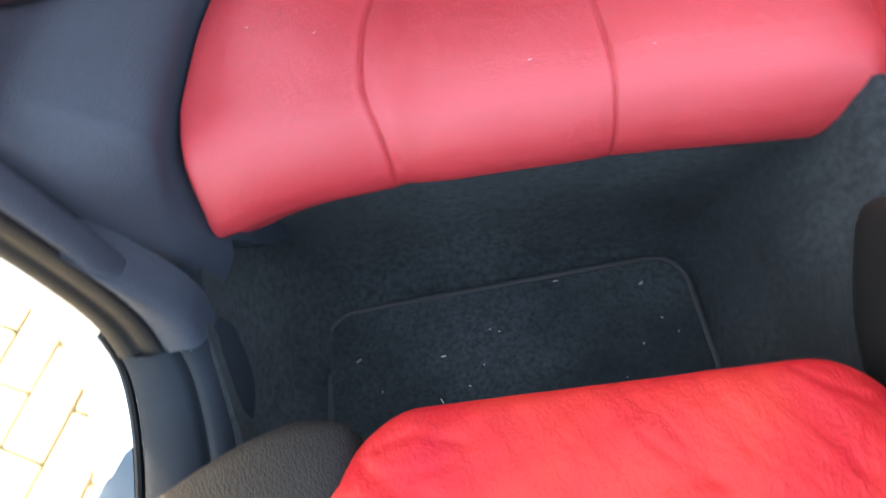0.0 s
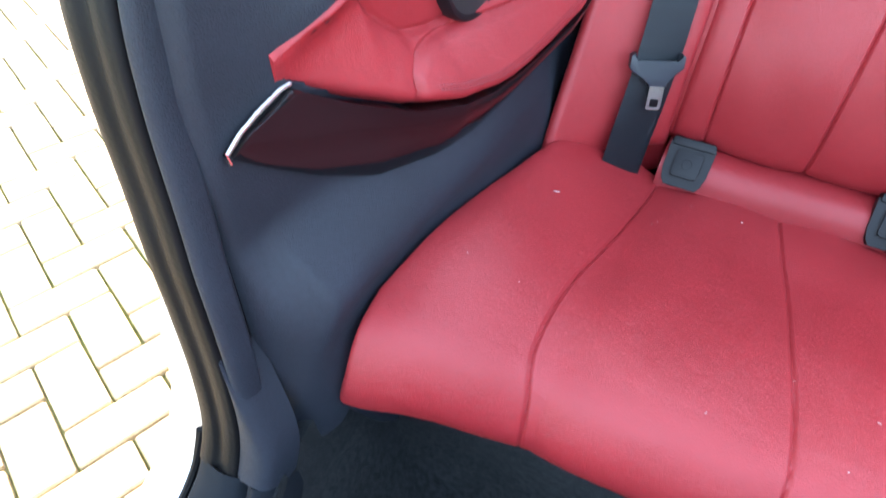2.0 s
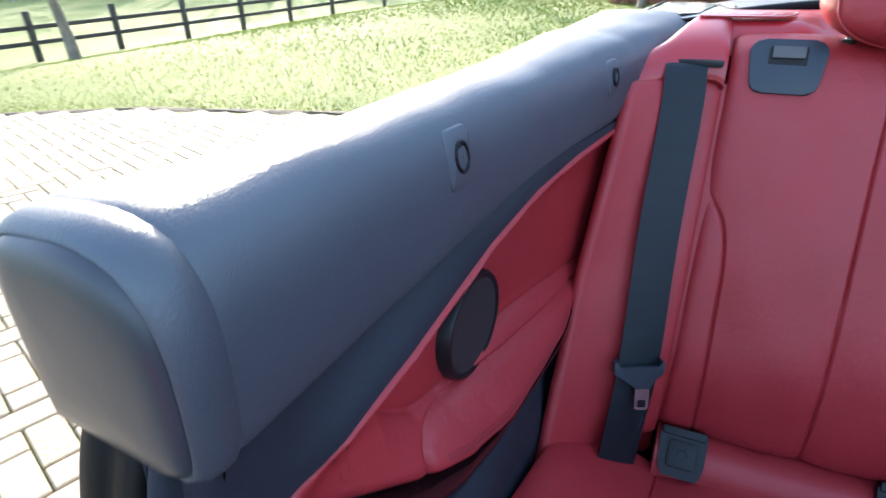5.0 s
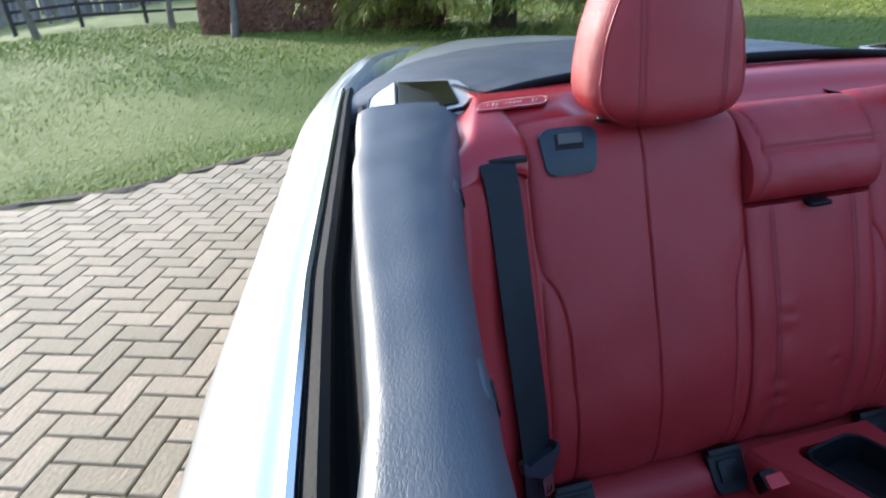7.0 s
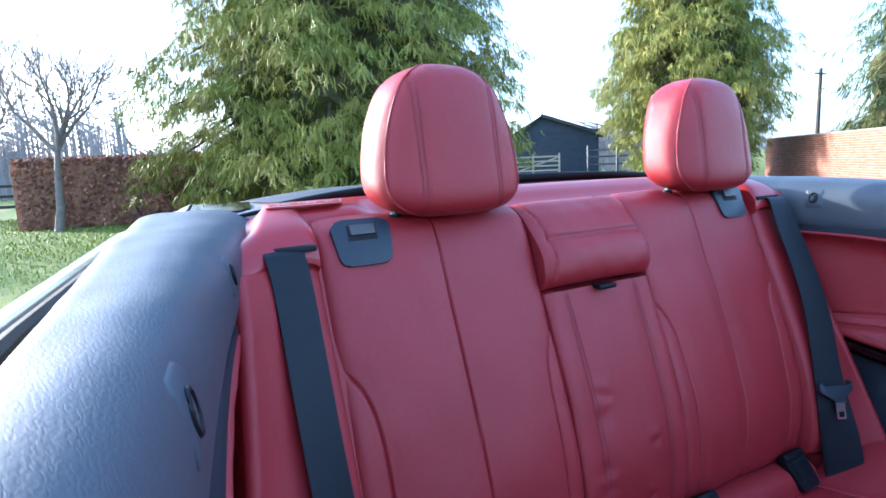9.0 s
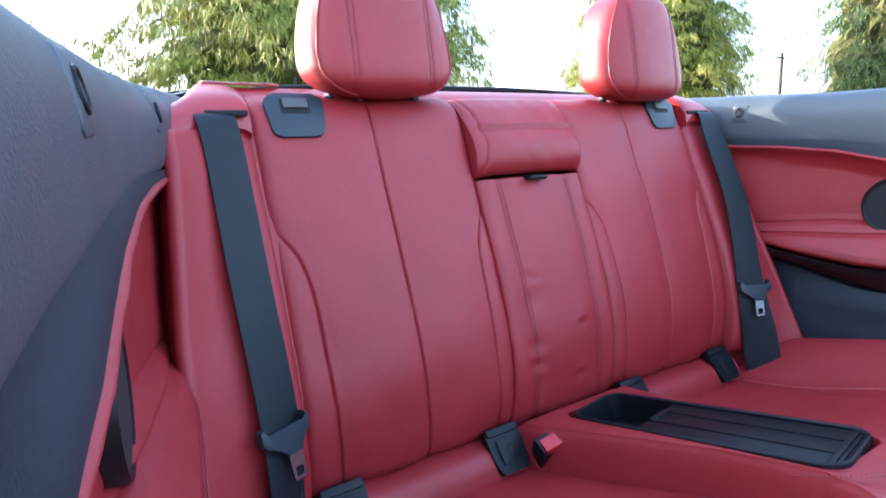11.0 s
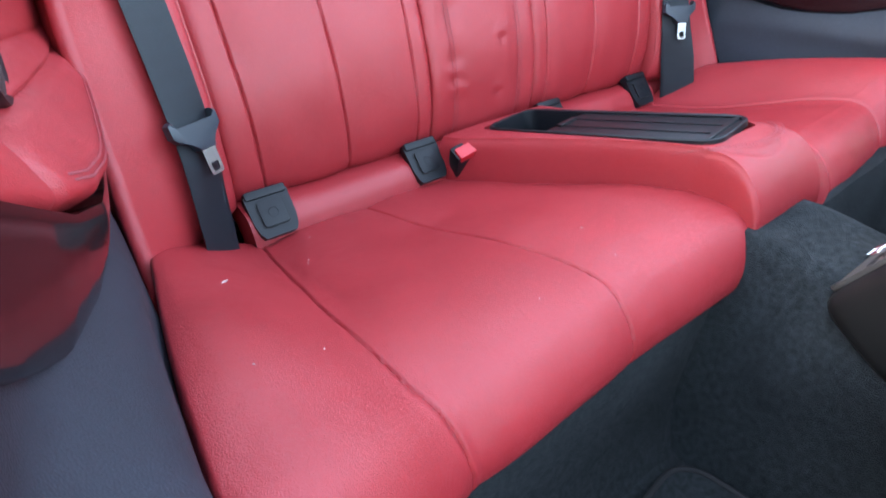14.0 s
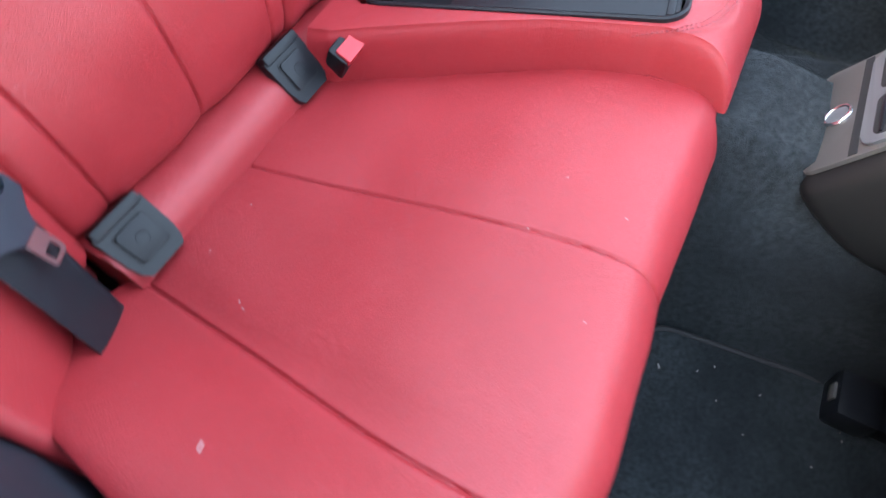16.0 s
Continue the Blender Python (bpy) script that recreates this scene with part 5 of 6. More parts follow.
P = along_opening([tuple(p) for p in prof], FOOT_K, JOINT + 1)
P[:, :, 0] = -0.656 - 0.030 * smooth01((OPENING[FOOT_K:JOINT + 1, 1] - 0.56) / 0.30)[None] + (prof[:, 0] + 0.656)[:, None] * smooth01(np.linspace(0.1, 1.25, P.shape[1]))[None]
shell("pillar_foot", P, (0, 0.01, 0), M_PANEL, pillar, "dark blue-grey trim above the sill", cap=False)
# Added box blocks outside light that came through under the side panel.
part("pillar_core", box((-0.678, -0.640, 0.41), (0.044, 0.05, 0.19), 0.004), M_CARPET, pillar, "dark filler box blocking light under the pillar trim")
# carpeted floor with the tunnel
floor_x = np.linspace(-0.66, 0.66, 120)
floor_y = np.linspace(-2.0, -0.42, 130)
X, Y = np.meshgrid(floor_x, floor_y, indexing="ij")
Z = 0.30 + 0.275 * smooth01((0.155 - np.abs(X - 0.035)) / 0.095) 
Z = Z + 0.010 * smooth01((Y + 0.66) / 0.1) + wobble(X, Y, 0.2, 0.003)
shell("floor_carpet", np.stack([X, Y, Z], -1), (0, 0, -0.03), M_CARPET, car, "charcoal floor carpet")
# carpeted face under the cushion
xs = np.linspace(-0.64, 0.64, 100)
prof = curve([(-0.600, 0.298), (-0.580, 0.306), (-0.560, 0.33), (-0.548, 0.38), (-0.548, 0.44), (-0.550, 0.50), (-0.545, 0.54)], 40)
X = np.repeat(xs[:, None], 40, 1)
shell("seat_base_carpet", np.stack([X, np.repeat(prof[None, :, 0], 100, 0) + wobble(X, X * 0, 0.3, 0.004), np.repeat(prof[None, :, 1], 100, 0)], -1), (0, 0.04, 0), M_CARPET, car, "charcoal carpet under the seat")
# added dark walls under and behind the seat, closing light leaks in the shell
for sd in (-1, 1):
    part("inner_wall", box((sd * 0.715, -0.02, 0.60), (0.02, 1.10, 0.70), 0.004), M_BLACK, car, "dark wall added inside the shell against light leaks")
part("under_seat_floor", box((0, -0.10, 0.285), (1.42, 0.95, 0.02), 0.004), M_BLACK, car, "dark floor added under the seat against light leaks")
part("rear_bulkhead", box((0, 0.36, 0.62), (1.16, 0.02, 0.66), 0.004), M_BLACK, car, "dark wall added behind the seat against light leaks")
# unseen plain walls, added to block low light from ahead and the right
part("dashboard", box((0.0, -1.93, 0.70), (1.36, 0.10, 0.52), 0.04), M_CONSOLE, car, "plain dark wall added unseen at the cabin front")
part("door_card", box((0.715, -1.27, 0.66), (0.05, 1.24, 0.58), 0.02), M_PANEL, car, "plain dark wall added unseen on the right side")
# carpet up the footwell sides
for sd in (-1, 1):
    ys = np.linspace(-1.9, -0.50, 90)
    top_z = np.interp(-ys, [0.50, 0.66, 0.70, 0.745, 0.787, 0.845, 0.907, 1.05, 1.9], [0.535, 0.535, 0.528, 0.490, 0.464, 0.443, 0.430, 0.418, 0.41])
    top_x = np.interp(-ys, [0.50, 0.60, 0.72, 0.85, 1.2, 1.9], [0.640, 0.628, 0.620, 0.597, 0.592, 0.592])
    P = np.array([np.stack([sd * (0.540 + (top_x - 0.540) * (1 - (1 - u_) ** 2.2)), ys, 0.302 + (top_z - 0.302) * u_ ** 1.4], -1) for u_ in np.linspace(0, 1, 30)])
    P[:, :, 0] += sd * wobble(P[:, :, 1], P[:, :, 2], 0.25, 0.003, sd)
    shell("footwell_side_carpet", P, (sd * 0.02, 0, 0), M_CARPET, car, "charcoal carpet up the footwell side", cap=False)

# footwell mat with a bound edge
mat = tagged(thing("floor_mat", (-0.37, -0.75, 0.31)), "charcoal velour floor mat with a bound edge and lint", "floor mat")
outline = rounded(0.455, 0.56, 0.040, 6)
mc = Vector((-0.322, -0.890, 0.313))
part("mat_top", prism(outline, 0.006, (Vector((1, 0.105, 0)).normalized(), Vector((-0.105, 1, 0)).normalized()), mc, 0.002), M_MAT, mat)
part("mat_binding", tube([mc + Vector((1, 0.105, 0)).normalized() * a + Vector((-0.105, 1, 0)).normalized() * b + Vector((0, 0, 0.005)) for a, b in outline], 0.0042, 7, True), M_BLACK, mat, "dark bound edge")
verts, faces = [], []
rng = random.Random(4)


def lint(cx, cy, cz, length, ang, w=0.0005):
    k = len(verts)
    dx, dy = math.cos(ang) * length / 2, math.sin(ang) * length / 2
    nx, ny = -math.sin(ang) * w, math.cos(ang) * w
    verts.extend([(cx - dx - nx, cy - dy - ny, cz), (cx + dx - nx, cy + dy - ny, cz), (cx + dx + nx, cy + dy + ny, cz), (cx - dx + nx, cy - dy + ny, cz), (cx, cy, cz + 0.001)])
    faces.extend([(k, k + 1, k + 4), (k + 1, k + 2, k + 4), (k + 2, k + 3, k + 4), (k + 3, k, k + 4)])


for i in range(26):
    lint(rng.uniform(-0.52, -0.12), rng.uniform(-0.86, -0.66), 0.3205, rng.uniform(0.001, 0.003), rng.uniform(0, 3.1))
for a, b in ((-0.178, -0.624), (-0.281, -0.612), (-0.426, -0.697), (-0.531, -0.695), (-0.43, -0.75)):
    lint(a, b, 0.3205, 0.006, rng.uniform(0, 3.1), 0.0006)
lint_ob = from_lists("lint", verts, faces, M_LINT, None, smooth=False)
tagged(lint_ob, "pale lint and crumbs on the floor mat", "lint", kind="stuff")
verts, faces = [], []
for i in range(12):
    a, b = rng.uniform(0.14, 0.55), rng.uniform(-0.52, -0.16)
    lint(-a, b, float(cushion_z(np.array(a), np.array(b))) + 0.0005, rng.uniform(0.0015, 0.004), rng.uniform(0, 3.1), 0.0003)
lint(-0.518, -0.307, float(cushion_z(np.array(0.518), np.array(-0.307))) + 0.001, 0.008, 0.2, 0.0007)
tagged(from_lists("lint", verts, faces, M_LINT, None, smooth=False), "pale lint specks on the red cushion", "lint", kind="stuff")


# front seats, tipped forward
SEAT_PROF = curve([(-0.10, 0.500), (-0.04, 0.500), (-0.010, 0.506), (0.003, 0.521), (0.003, 0.537), (-0.012, 0.552), (-0.05, 0.568), (-0.12, 0.588), (-0.24, 0.622), (-0.38, 0.66), (-0.57, 0.715)], 140)


def creases(X, Y):
    h = np.zeros(X.shape)
    r = random.Random(12)
    for k in range(16):
        cx, cy, a = r.uniform(-0.2, 0.2), r.uniform(-0.98, -0.80), r.uniform(-0.6, 0.6)
        pts = [(cx + t * 0.07 * math.cos(a), cy + t * 0.07 * math.sin(a) + 0.006 * math.sin(t * 5 + k)) for t in np.linspace(-1, 1, 7)]
        h -= r.uniform(0.0012, 0.0026) * np.exp(-(line_distance(X, Y, pts) / 0.0045) ** 2)
    return h


def front_seat(xc):
    fs = tagged(thing("front_seat", (xc, -1.05, 0.35)), "front seat tipped forward with creased red leather and grey-black sides", "car seat", "front seats")
    xs = np.linspace(-0.215, 0.215, 150)
    X = np.repeat(xs[:, None], 140, 1)
    corner = 0.045 * np.clip((np.abs(xs) - 0.14) / 0.075, 0, 1) ** 2.5
    Y = -0.782 + np.repeat(SEAT_PROF[None, :, 0], 150, 0) - corner[:, None] + 0.06 * (xs[:, None] if xc < 0 else -xs[:, None])
    Z = np.repeat(SEAT_PROF[None, :, 1], 150, 0)
    e = 0.215 - np.abs(X)
    h = 0.014 * (1 - np.exp(-e / 0.012)) - 0.014 + wobble(X, Y, 0.08, 0.0022, 1.0) + wobble(X, Y, 0.03, 0.0008, 2.0) + creases(X, Y)
    X = X + (-0.065 if xc < 0 else 0.065) * smooth01((-0.80 - Y) / 0.13) * np.clip((-X if xc < 0 else X) / 0.215, 0, 1)
    shell("back_panel", np.stack([xc + X, Y, Z + h], -1), (0, -0.02, -0.10), M_REDWORN_SUN, fs, "creased red leather back panel", cap=False)
    for sd, wide in ((-1, 0.275), (1, 0.12)):
        if xc > 0:
            sd = -sd
        w = np.linspace(0, 1, 60)
        X = xc + sd * (0.200 + wide * w)
        edge = -0.795 - 0.15 * np.clip((w * wide - 0.05) / 0.225, 0, 2) ** 1.5 - 0.02 * np.exp(-w * wide / 0.01)
        drop = 0.09 * np.clip((w - 0.72) / 0.28, 0, 1) ** 2.2 + 0.012 * np.exp(-w * wide / 0.008)
        Y = edge[:, None] + SEAT_PROF[None, :, 0]
        Z = SEAT_PROF[None, :, 1] - drop[:, None] - 0.006 + 0.20 * (edge + 0.795)[:, None] * -0.6
        shell("side_bolster", np.stack([np.repeat(X[:, None], 140, 1), Y, Z], -1), (sd * -0.01, -0.02, -0.10), M_GRAIN, fs, "grey-black grained leather side", cap=False)
    for sd in (-1, 1):
        r = part("seat_rail", box((xc + sd * 0.150, -1.03, 0.330), (0.045, 0.40, 0.030), 0.006), M_PLASTIC, fs, "black seat rail")
        part("rail_cover", box((xc + sd * 0.150, -0.838, 0.336), (0.062, 0.05, 0.045), 0.010), M_PLASTIC, r)
        part("rail_slot", box((xc + sd * 0.150, -0.812, 0.345), (0.022, 0.004, 0.014), 0.002), M_GREYPLASTIC, r)
    part("seat_base", box((xc, -1.12, 0.45), (0.40, 0.50, 0.18), 0.03), M_CARPET, fs, "dark seat base")
    return fs


front_seat(-0.275)
front_seat(0.400)

console = tagged(thing("centre_console", (0.036, -0.9, 0.45)), "black centre console with rear air vents and a chrome ring", "console")
side_line = curve([(-1.5, 0.45), (-0.95, 0.456), (-0.80, 0.484), (-0.735, 0.497), (-0.705, 0.510), (-0.675, 0.530), (-0.656, 0.545), (-0.650, 0.556), (-0.655, 0.572), (-0.690, 0.630), (-0.722, 0.682), (-0.76, 0.703), (-1.5, 0.712)], 90)
bm = bmesh.new()
rings = []
mid_c = np.array([-1.05, 0.585])
for x, ins in ((-0.062, 0.024), (-0.060, 0.012), (-0.054, 0.004), (-0.045, 0.0), (0.118, 0.0), (0.127, 0.004), (0.133, 0.012), (0.135, 0.024)):
    rings.append([bm.verts.new((x, p[0] + (mid_c - p)[0] / np.linalg.norm(mid_c - p) * ins, p[1] + (mid_c - p)[1] / np.linalg.norm(mid_c - p) * ins)) for p in side_line])
for r0, r1 in zip(rings[:-1], rings[1:]):
    for k in range(len(r0)):
        bm.faces.new((r0[k], r0[(k + 1) % len(r0)], r1[(k + 1) % len(r0)], r1[k]))
bm.faces.new(rings[0])
bm.faces.new(rings[-1])
part("console_body", bm, M_CONSOLE, console, "black console end")
lean = Matrix.Rotation(radians(31), 4, "X")
uu, vv = Vector((-1, 0, 0)), lean.to_3x3() @ Vector((0, 0, 1))
ww = uu.cross(vv)
cc = Vector((0.036, -0.6795, 0.612)) + ww * 0.001
panel = part("vent_panel", prism(rounded(0.152, 0.122, 0.012), 0.005, (uu, vv), cc, 0.002), M_GREYPLASTIC, console, "grey-brown rear vent panel")
part("panel_groove", box(cc + vv * -0.012 + ww * 0.0052, (0.146, 0.0016, 0.008), 0.0006, lean), M_BLACK, panel)
surround = part("vent_surround", prism(rounded(0.140, 0.064, 0.014, cy=0.026), 0.005, (uu, vv), cc + ww * 0.004, 0.002), M_PAINTGREY, panel, "grey vent surround")
for xo in (-0.033, 0.033):
    part("air_vent", prism(rounded(0.056, 0.046, 0.008, cx=xo, cy=0.028), 0.001, (uu, vv), cc + ww * 0.0085, 0.0003), M_BLACK, panel, "dark air vent")
    for k in range(4):
        part("vent_slat", box(cc + uu * xo + vv * (0.012 + 0.0108 * k) + ww * 0.0095, (0.052, 0.003, 0.0035), 0.001, lean), M_PLASTIC, panel)
rc = cc + uu * 0.004 + vv * -0.034 + ww * 0.006
part("chrome_ring", tube([rc + uu * (0.0125 * math.cos(a)) + vv * (0.0125 * math.sin(a)) for a in np.linspace(0, 6.283, 33)[:-1]], 0.0022, 8, True), M_CHROME, console, "chrome ring of a button")
part("round_button", prism([(0.0110 * math.cos(a), 0.0110 * math.sin(a)) for a in np.linspace(0, 6.283, 25)[:-1]], 0.002, (uu, vv), rc - ww * 0.001, 0.0008), M_PAINTGREY, console)


# ---- outdoors ----
def ground_z(x, y):
    x, y = np.asarray(x, float), np.asarray(y, float)
    return -0.9 * smooth01((-x - 6.5) / 9.0) - 0.02


def lawn_edge(x):
    return np.interp(x, [-30, -9, -6.4, -5.0, -3.2, -2.6, -2.0, -1.4, -0.9, 4, 8], [-9.0, -0.5, 1.9, 2.75, 3.24, 3.32, 3.38, 3.72, 3.98, 4.4, 4.6])


gx = np.concatenate([-np.geomspace(3000, 20, 14), np.linspace(-18, 40, 90), np.geomspace(42, 3000, 14)])
gy = np.concatenate([-np.geomspace(3000, 16, 12), np.linspace(-14, 45, 90), np.geomspace(48, 3000, 14)])
X, Y = np.meshgrid(gx, gy, indexing="ij")
Z = ground_z(X, Y) + 0.02 * np.sin(X * 0.9) * np.sin(Y * 0.7 + 1) * (np.hypot(X, Y) > 4.5)
paved = (Y < lawn_edge(X) + 0.4) & (X < 9) & (X > -10)
Z = np.where(paved, Z - 0.06, Z)
n, m = X.shape
ground = from_lists("ground", np.stack([X, Y, Z], -1).reshape(-1, 3).tolist(), [(i * m + j, (i + 1) * m + j, (i + 1) * m + j + 1, i * m + j + 1) for i in range(n - 1) for j in range(m - 1)], M_LAWN, None)
tagged(ground, "frosty green lawn sloping gently away from the drive", "lawn", kind="structure")

# soil edge between paving and lawn
ex = np.linspace(-10, 8, 120)
P = np.stack([np.stack([ex, lawn_edge(ex) + o + 0.03 * np.sin(ex * 7 + o * 40), ground_z(ex, ex) + z], -1) for o, z in ((-0.02, 0.0), (0.01, 0.010), (0.04, 0.016), (0.08, 0.012), (0.13, 0.0))], 0)
tagged(shell("soil_edge", P, (0, 0, -0.08), M_SOIL, None), "dark wet soil edge along the drive", "edging", kind="structure")

# grass blades
gr = np.random.RandomState(3)
N = 90000
bx, by = gr.uniform(-11, 16, N), gr.uniform(0, 1, N) ** 1.7 * 17
by = lawn_edge(bx) + 0.12 + by
hgt = gr.uniform(0.02, 0.06, N) * (1 + 0.04 * (by - 3))
ang = gr.uniform(0, 6.283, N)
lean = gr.uniform(0.2, 0.9, N) * hgt
wd = 0.003 + 0.0011 * np.clip(by - 3, 0, 20)
z0 = ground_z(bx, by) - 0.005
dx, dy = np.cos(ang), np.sin(ang)
V = np.empty((N, 3, 3))
V[:, 0] = np.stack([bx - dy * wd, by + dx * wd, z0], -1)
V[:, 1] = np.stack([bx + dy * wd, by - dx * wd, z0], -1)
V[:, 2] = np.stack([bx + dx * lean, by + dy * lean, z0 + hgt], -1)
tagged(from_lists("grass", V.reshape(-1, 3).tolist(), [(3 * i, 3 * i + 1, 3 * i + 2) for i in range(N)], M_GRASS, None, smooth=False), "short frosty lawn grass", "grass", kind="stuff")
def conifer(name, x, y, height, radius, limbs_n, per_limb, sprays, seed, mat, low=0.35, belly=2.2, unit=1.0, foot=0.80, rise=0.12):
    tr = tagged(thing(name, (x, y, float(ground_z(x, y)))), "broad evergreen conifer with drooping feathery yellow-green sprays", "tree")
    r = np.random.RandomState(seed)
    z0 = float(ground_z(x, y))
    part("trunk", tube([(x, y, z0 - 0.1), (x + 0.05, y, z0 + height * 0.3), (x - 0.05, y, z0 + height * 0.7), (x, y, z0 + height * 0.95)], [0.30, 0.24, 0.13, 0.03], 10), M_BARK, tr)
    limbs = bmesh.new()
    C, O = [], []
    for k in range(limbs_n):
        a, hz = k * 2.39996 + r.uniform(-0.4, 0.4), ((k + 0.5) / limbs_n) ** 0.95
        reach = radius * max(1 - hz ** belly, 0.02) ** 0.72 * r.uniform(0.78, 1.08) * (foot + (1 - foot) * smooth01(hz / rise))
        top = z0 + low + (height - low) * hz
        p0 = np.array([x, y, top + 0.10 * reach])
        outv = np.array([math.cos(a), math.sin(a), 0.0])
        p2 = p0 + outv * reach + np.array([0, 0, -0.16 * reach + r.uniform(-0.2, 0.3)])
        p1 = (p0 + p2) / 2 + np.array([0, 0, 0.14 * reach])
        if k % 2 == 0:
            t = tube([p0, p1, p0 * 0.15 + p2 * 0.85], [0.06, 0.04, 0.012], 5)
            me = bpy.data.meshes.new("limb")
            t.to_mesh(me)
            t.free()
            limbs.from_mesh(me)
            bpy.data.meshes.remove(me)
        sidev = np.array([-outv[1], outv[0], 0])
        for j in range(per_limb):
            u = 0.34 + 0.66 * ((j + r.uniform(0, 1)) / per_limb) ** 0.75
            q = (1 - u) ** 2 * p0 + 2 * u * (1 - u) * p1 + u * u * p2
            C.append(q + sidev * r.normal(0, 0.17) * reach * u + np.array([0, 0, 0.12 - abs(r.normal(0, 0.34))]))
            O.append(outv + sidev * r.normal(0, 0.5))
    part("branchwork", limbs, M_BARK, tr)
    # Rough dark shell standing in for deep foliage; it blocks the sky behind.
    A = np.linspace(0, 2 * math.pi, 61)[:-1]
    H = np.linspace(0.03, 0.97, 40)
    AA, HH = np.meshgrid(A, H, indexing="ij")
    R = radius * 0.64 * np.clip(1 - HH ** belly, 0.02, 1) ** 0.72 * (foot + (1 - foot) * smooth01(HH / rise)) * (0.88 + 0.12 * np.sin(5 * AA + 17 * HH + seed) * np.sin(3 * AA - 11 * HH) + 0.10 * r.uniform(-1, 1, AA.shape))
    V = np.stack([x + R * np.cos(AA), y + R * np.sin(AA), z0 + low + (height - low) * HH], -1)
    from_lists("inner_foliage", V.reshape(-1, 3).tolist(), [(i * 40 + j, ((i + 1) % 60) * 40 + j, ((i + 1) % 60) * 40 + j + 1, i * 40 + j + 1) for i in range(60) for j in range(39)], M_INNER, tr, "dark shell painted as shaded inner foliage", smooth=False)
    C, O = np.array(C), np.array(O)
    nc = len(C)
    i = np.repeat(np.arange(nc), sprays)
    count = len(i)
    # each clump is a bunch of twigs that fan out from one point and hang over
    fan = O[i] * r.uniform(0.1, 1.0, (count, 1)) + r.normal(0, 0.55, (count, 3)) * np.array([1, 1, 0.5])
    fan *= 0.20 * unit
    P = C[i] + fan + np.array([0, 0, -1.0]) * (np.linalg.norm(fan, axis=1, keepdims=True) ** 2) * 1.6 / unit
    d = fan / (np.linalg.norm(fan, axis=1, keepdims=True) + 1e-6) * 0.55 + np.array([0, 0, -0.95]) + r.normal(0, 0.34, (count, 3))
    d /= np.linalg.norm(d, axis=1, keepdims=True)
    s = np.cross(d, r.normal(0, 1, (count, 3)))
    s /= np.linalg.norm(s, axis=1, keepdims=True)
    L = (0.090 + 0.090 * r.uniform(0, 1, (count, 1))) * unit
    W = 0.012 * unit
    pts = [P - d * L * 0.5 - s * W, P - d * L * 0.5 + s * W, P + d * L * 0.8]
    for f, g in ((-0.3, 1), (-0.15, -1), (0.0, 1), (0.2, -1), (0.35, 1), (0.5, -1)):
        q = P + d * L * f
        pts += [q - d * W * 0.9, q + d * W * 0.9, q + d * L * 0.38 + s * L * 0.20 * g]
    verts = np.stack(pts, 1).reshape(-1, 3)
    faces = np.arange(count * 21).reshape(-1, 3).tolist()
    from_lists("crown", verts.tolist(), faces, mat, tr, "feathery drooping sprays", smooth=False)
    return tr


conifer("conifer", 4.1, 12.6, 10.5, 4.4, 210, 30, 30, 5, M_CONIFER, 0.5, 2.2, 0.95)
conifer("conifer", 20.3, 15.4, 9.3, 4.0, 170, 25, 24, 8, M_CONIFER, 0.7, 3.2, 1.2, 0.58, 0.42)
conifer("conifer", 29.5, 10.4, 11.0, 4.0, 80, 14, 12, 11, M_CONIFER_DARK, 0.4, 2.2, 1.9)
conifer("conifer", -14.5, 3.4, 5.5, 1.5, 50, 10, 14, 17, M_CONIFER, 0.3)


def bare_tree(x, y, height, seed, spread=0.6):
    tr = tagged(thing("bare_tree", (x, y, float(ground_z(x, y)))), "leafless winter tree with a spreading twiggy crown", "tree", "bare trees")
    r = random.Random(seed)
    verts, faces = [], []
    tv_, tf_ = [], []

    def limb(p, d, length, rad, depth):
        vs, fs = (tv_, tf_) if depth == 0 else (verts, faces)
        steps = 3
        sides = 6 if depth < 2 else 3
        prev = None
        for s_ in range(steps + 1):
            k = len(vs)
            rr = rad * (1 - 0.45 * s_ / steps)
            sx = d.orthogonal().normalized()
            sy = d.cross(sx)
            for q in range(sides):
                an = q * 6.283 / sides
                vs.append(tuple(p + sx * math.cos(an) * rr + sy * math.sin(an) * rr))
            if prev is not None:
                for q in range(sides):
                    fs.append((prev + q, prev + (q + 1) % sides, k + (q + 1) % sides, k + q))
            prev = k
            if s_ < steps:
                d = (d + Vector((r.uniform(-1, 1), r.uniform(-1, 1), r.uniform(-0.4, 0.7))) * 0.16).normalized()
                p = p + d * length / steps
                if depth < 5 and s_ >= (1 if depth else 2):
                    for b in range(5 if depth == 0 else 2):
                        nd = (d + Vector((r.uniform(-1, 1), r.uniform(-1, 1), r.uniform(-0.2, 0.8))) * spread).normalized()
                        limb(p, nd, length * r.uniform(0.60, 0.86) * (0.8 if depth == 0 else 1.0), max(rad * 0.5, 0.0040), depth + 1)
        return p

    limb(Vector((x, y, float(ground_z(x, y)) - 0.05)), Vector((0, 0, 1)), height * 0.40, 0.11, 0)
    from_lists("trunk", tv_, tf_, M_TWIG, tr)
    from_lists("crown", verts, faces, M_TWIG, tr, "bare spreading twigs", smooth=False)
    return tr


bare_tree(-1.95, 14.2, 4.6, 2, 0.85)
bare_tree(-3.9, 18.0, 4.8, 5, 0.6)
bare_tree(-7.0, 17.0, 5.0, 7, 0.6)
bare_tree(-10.5, 6.2, 3.2, 9, 0.7)

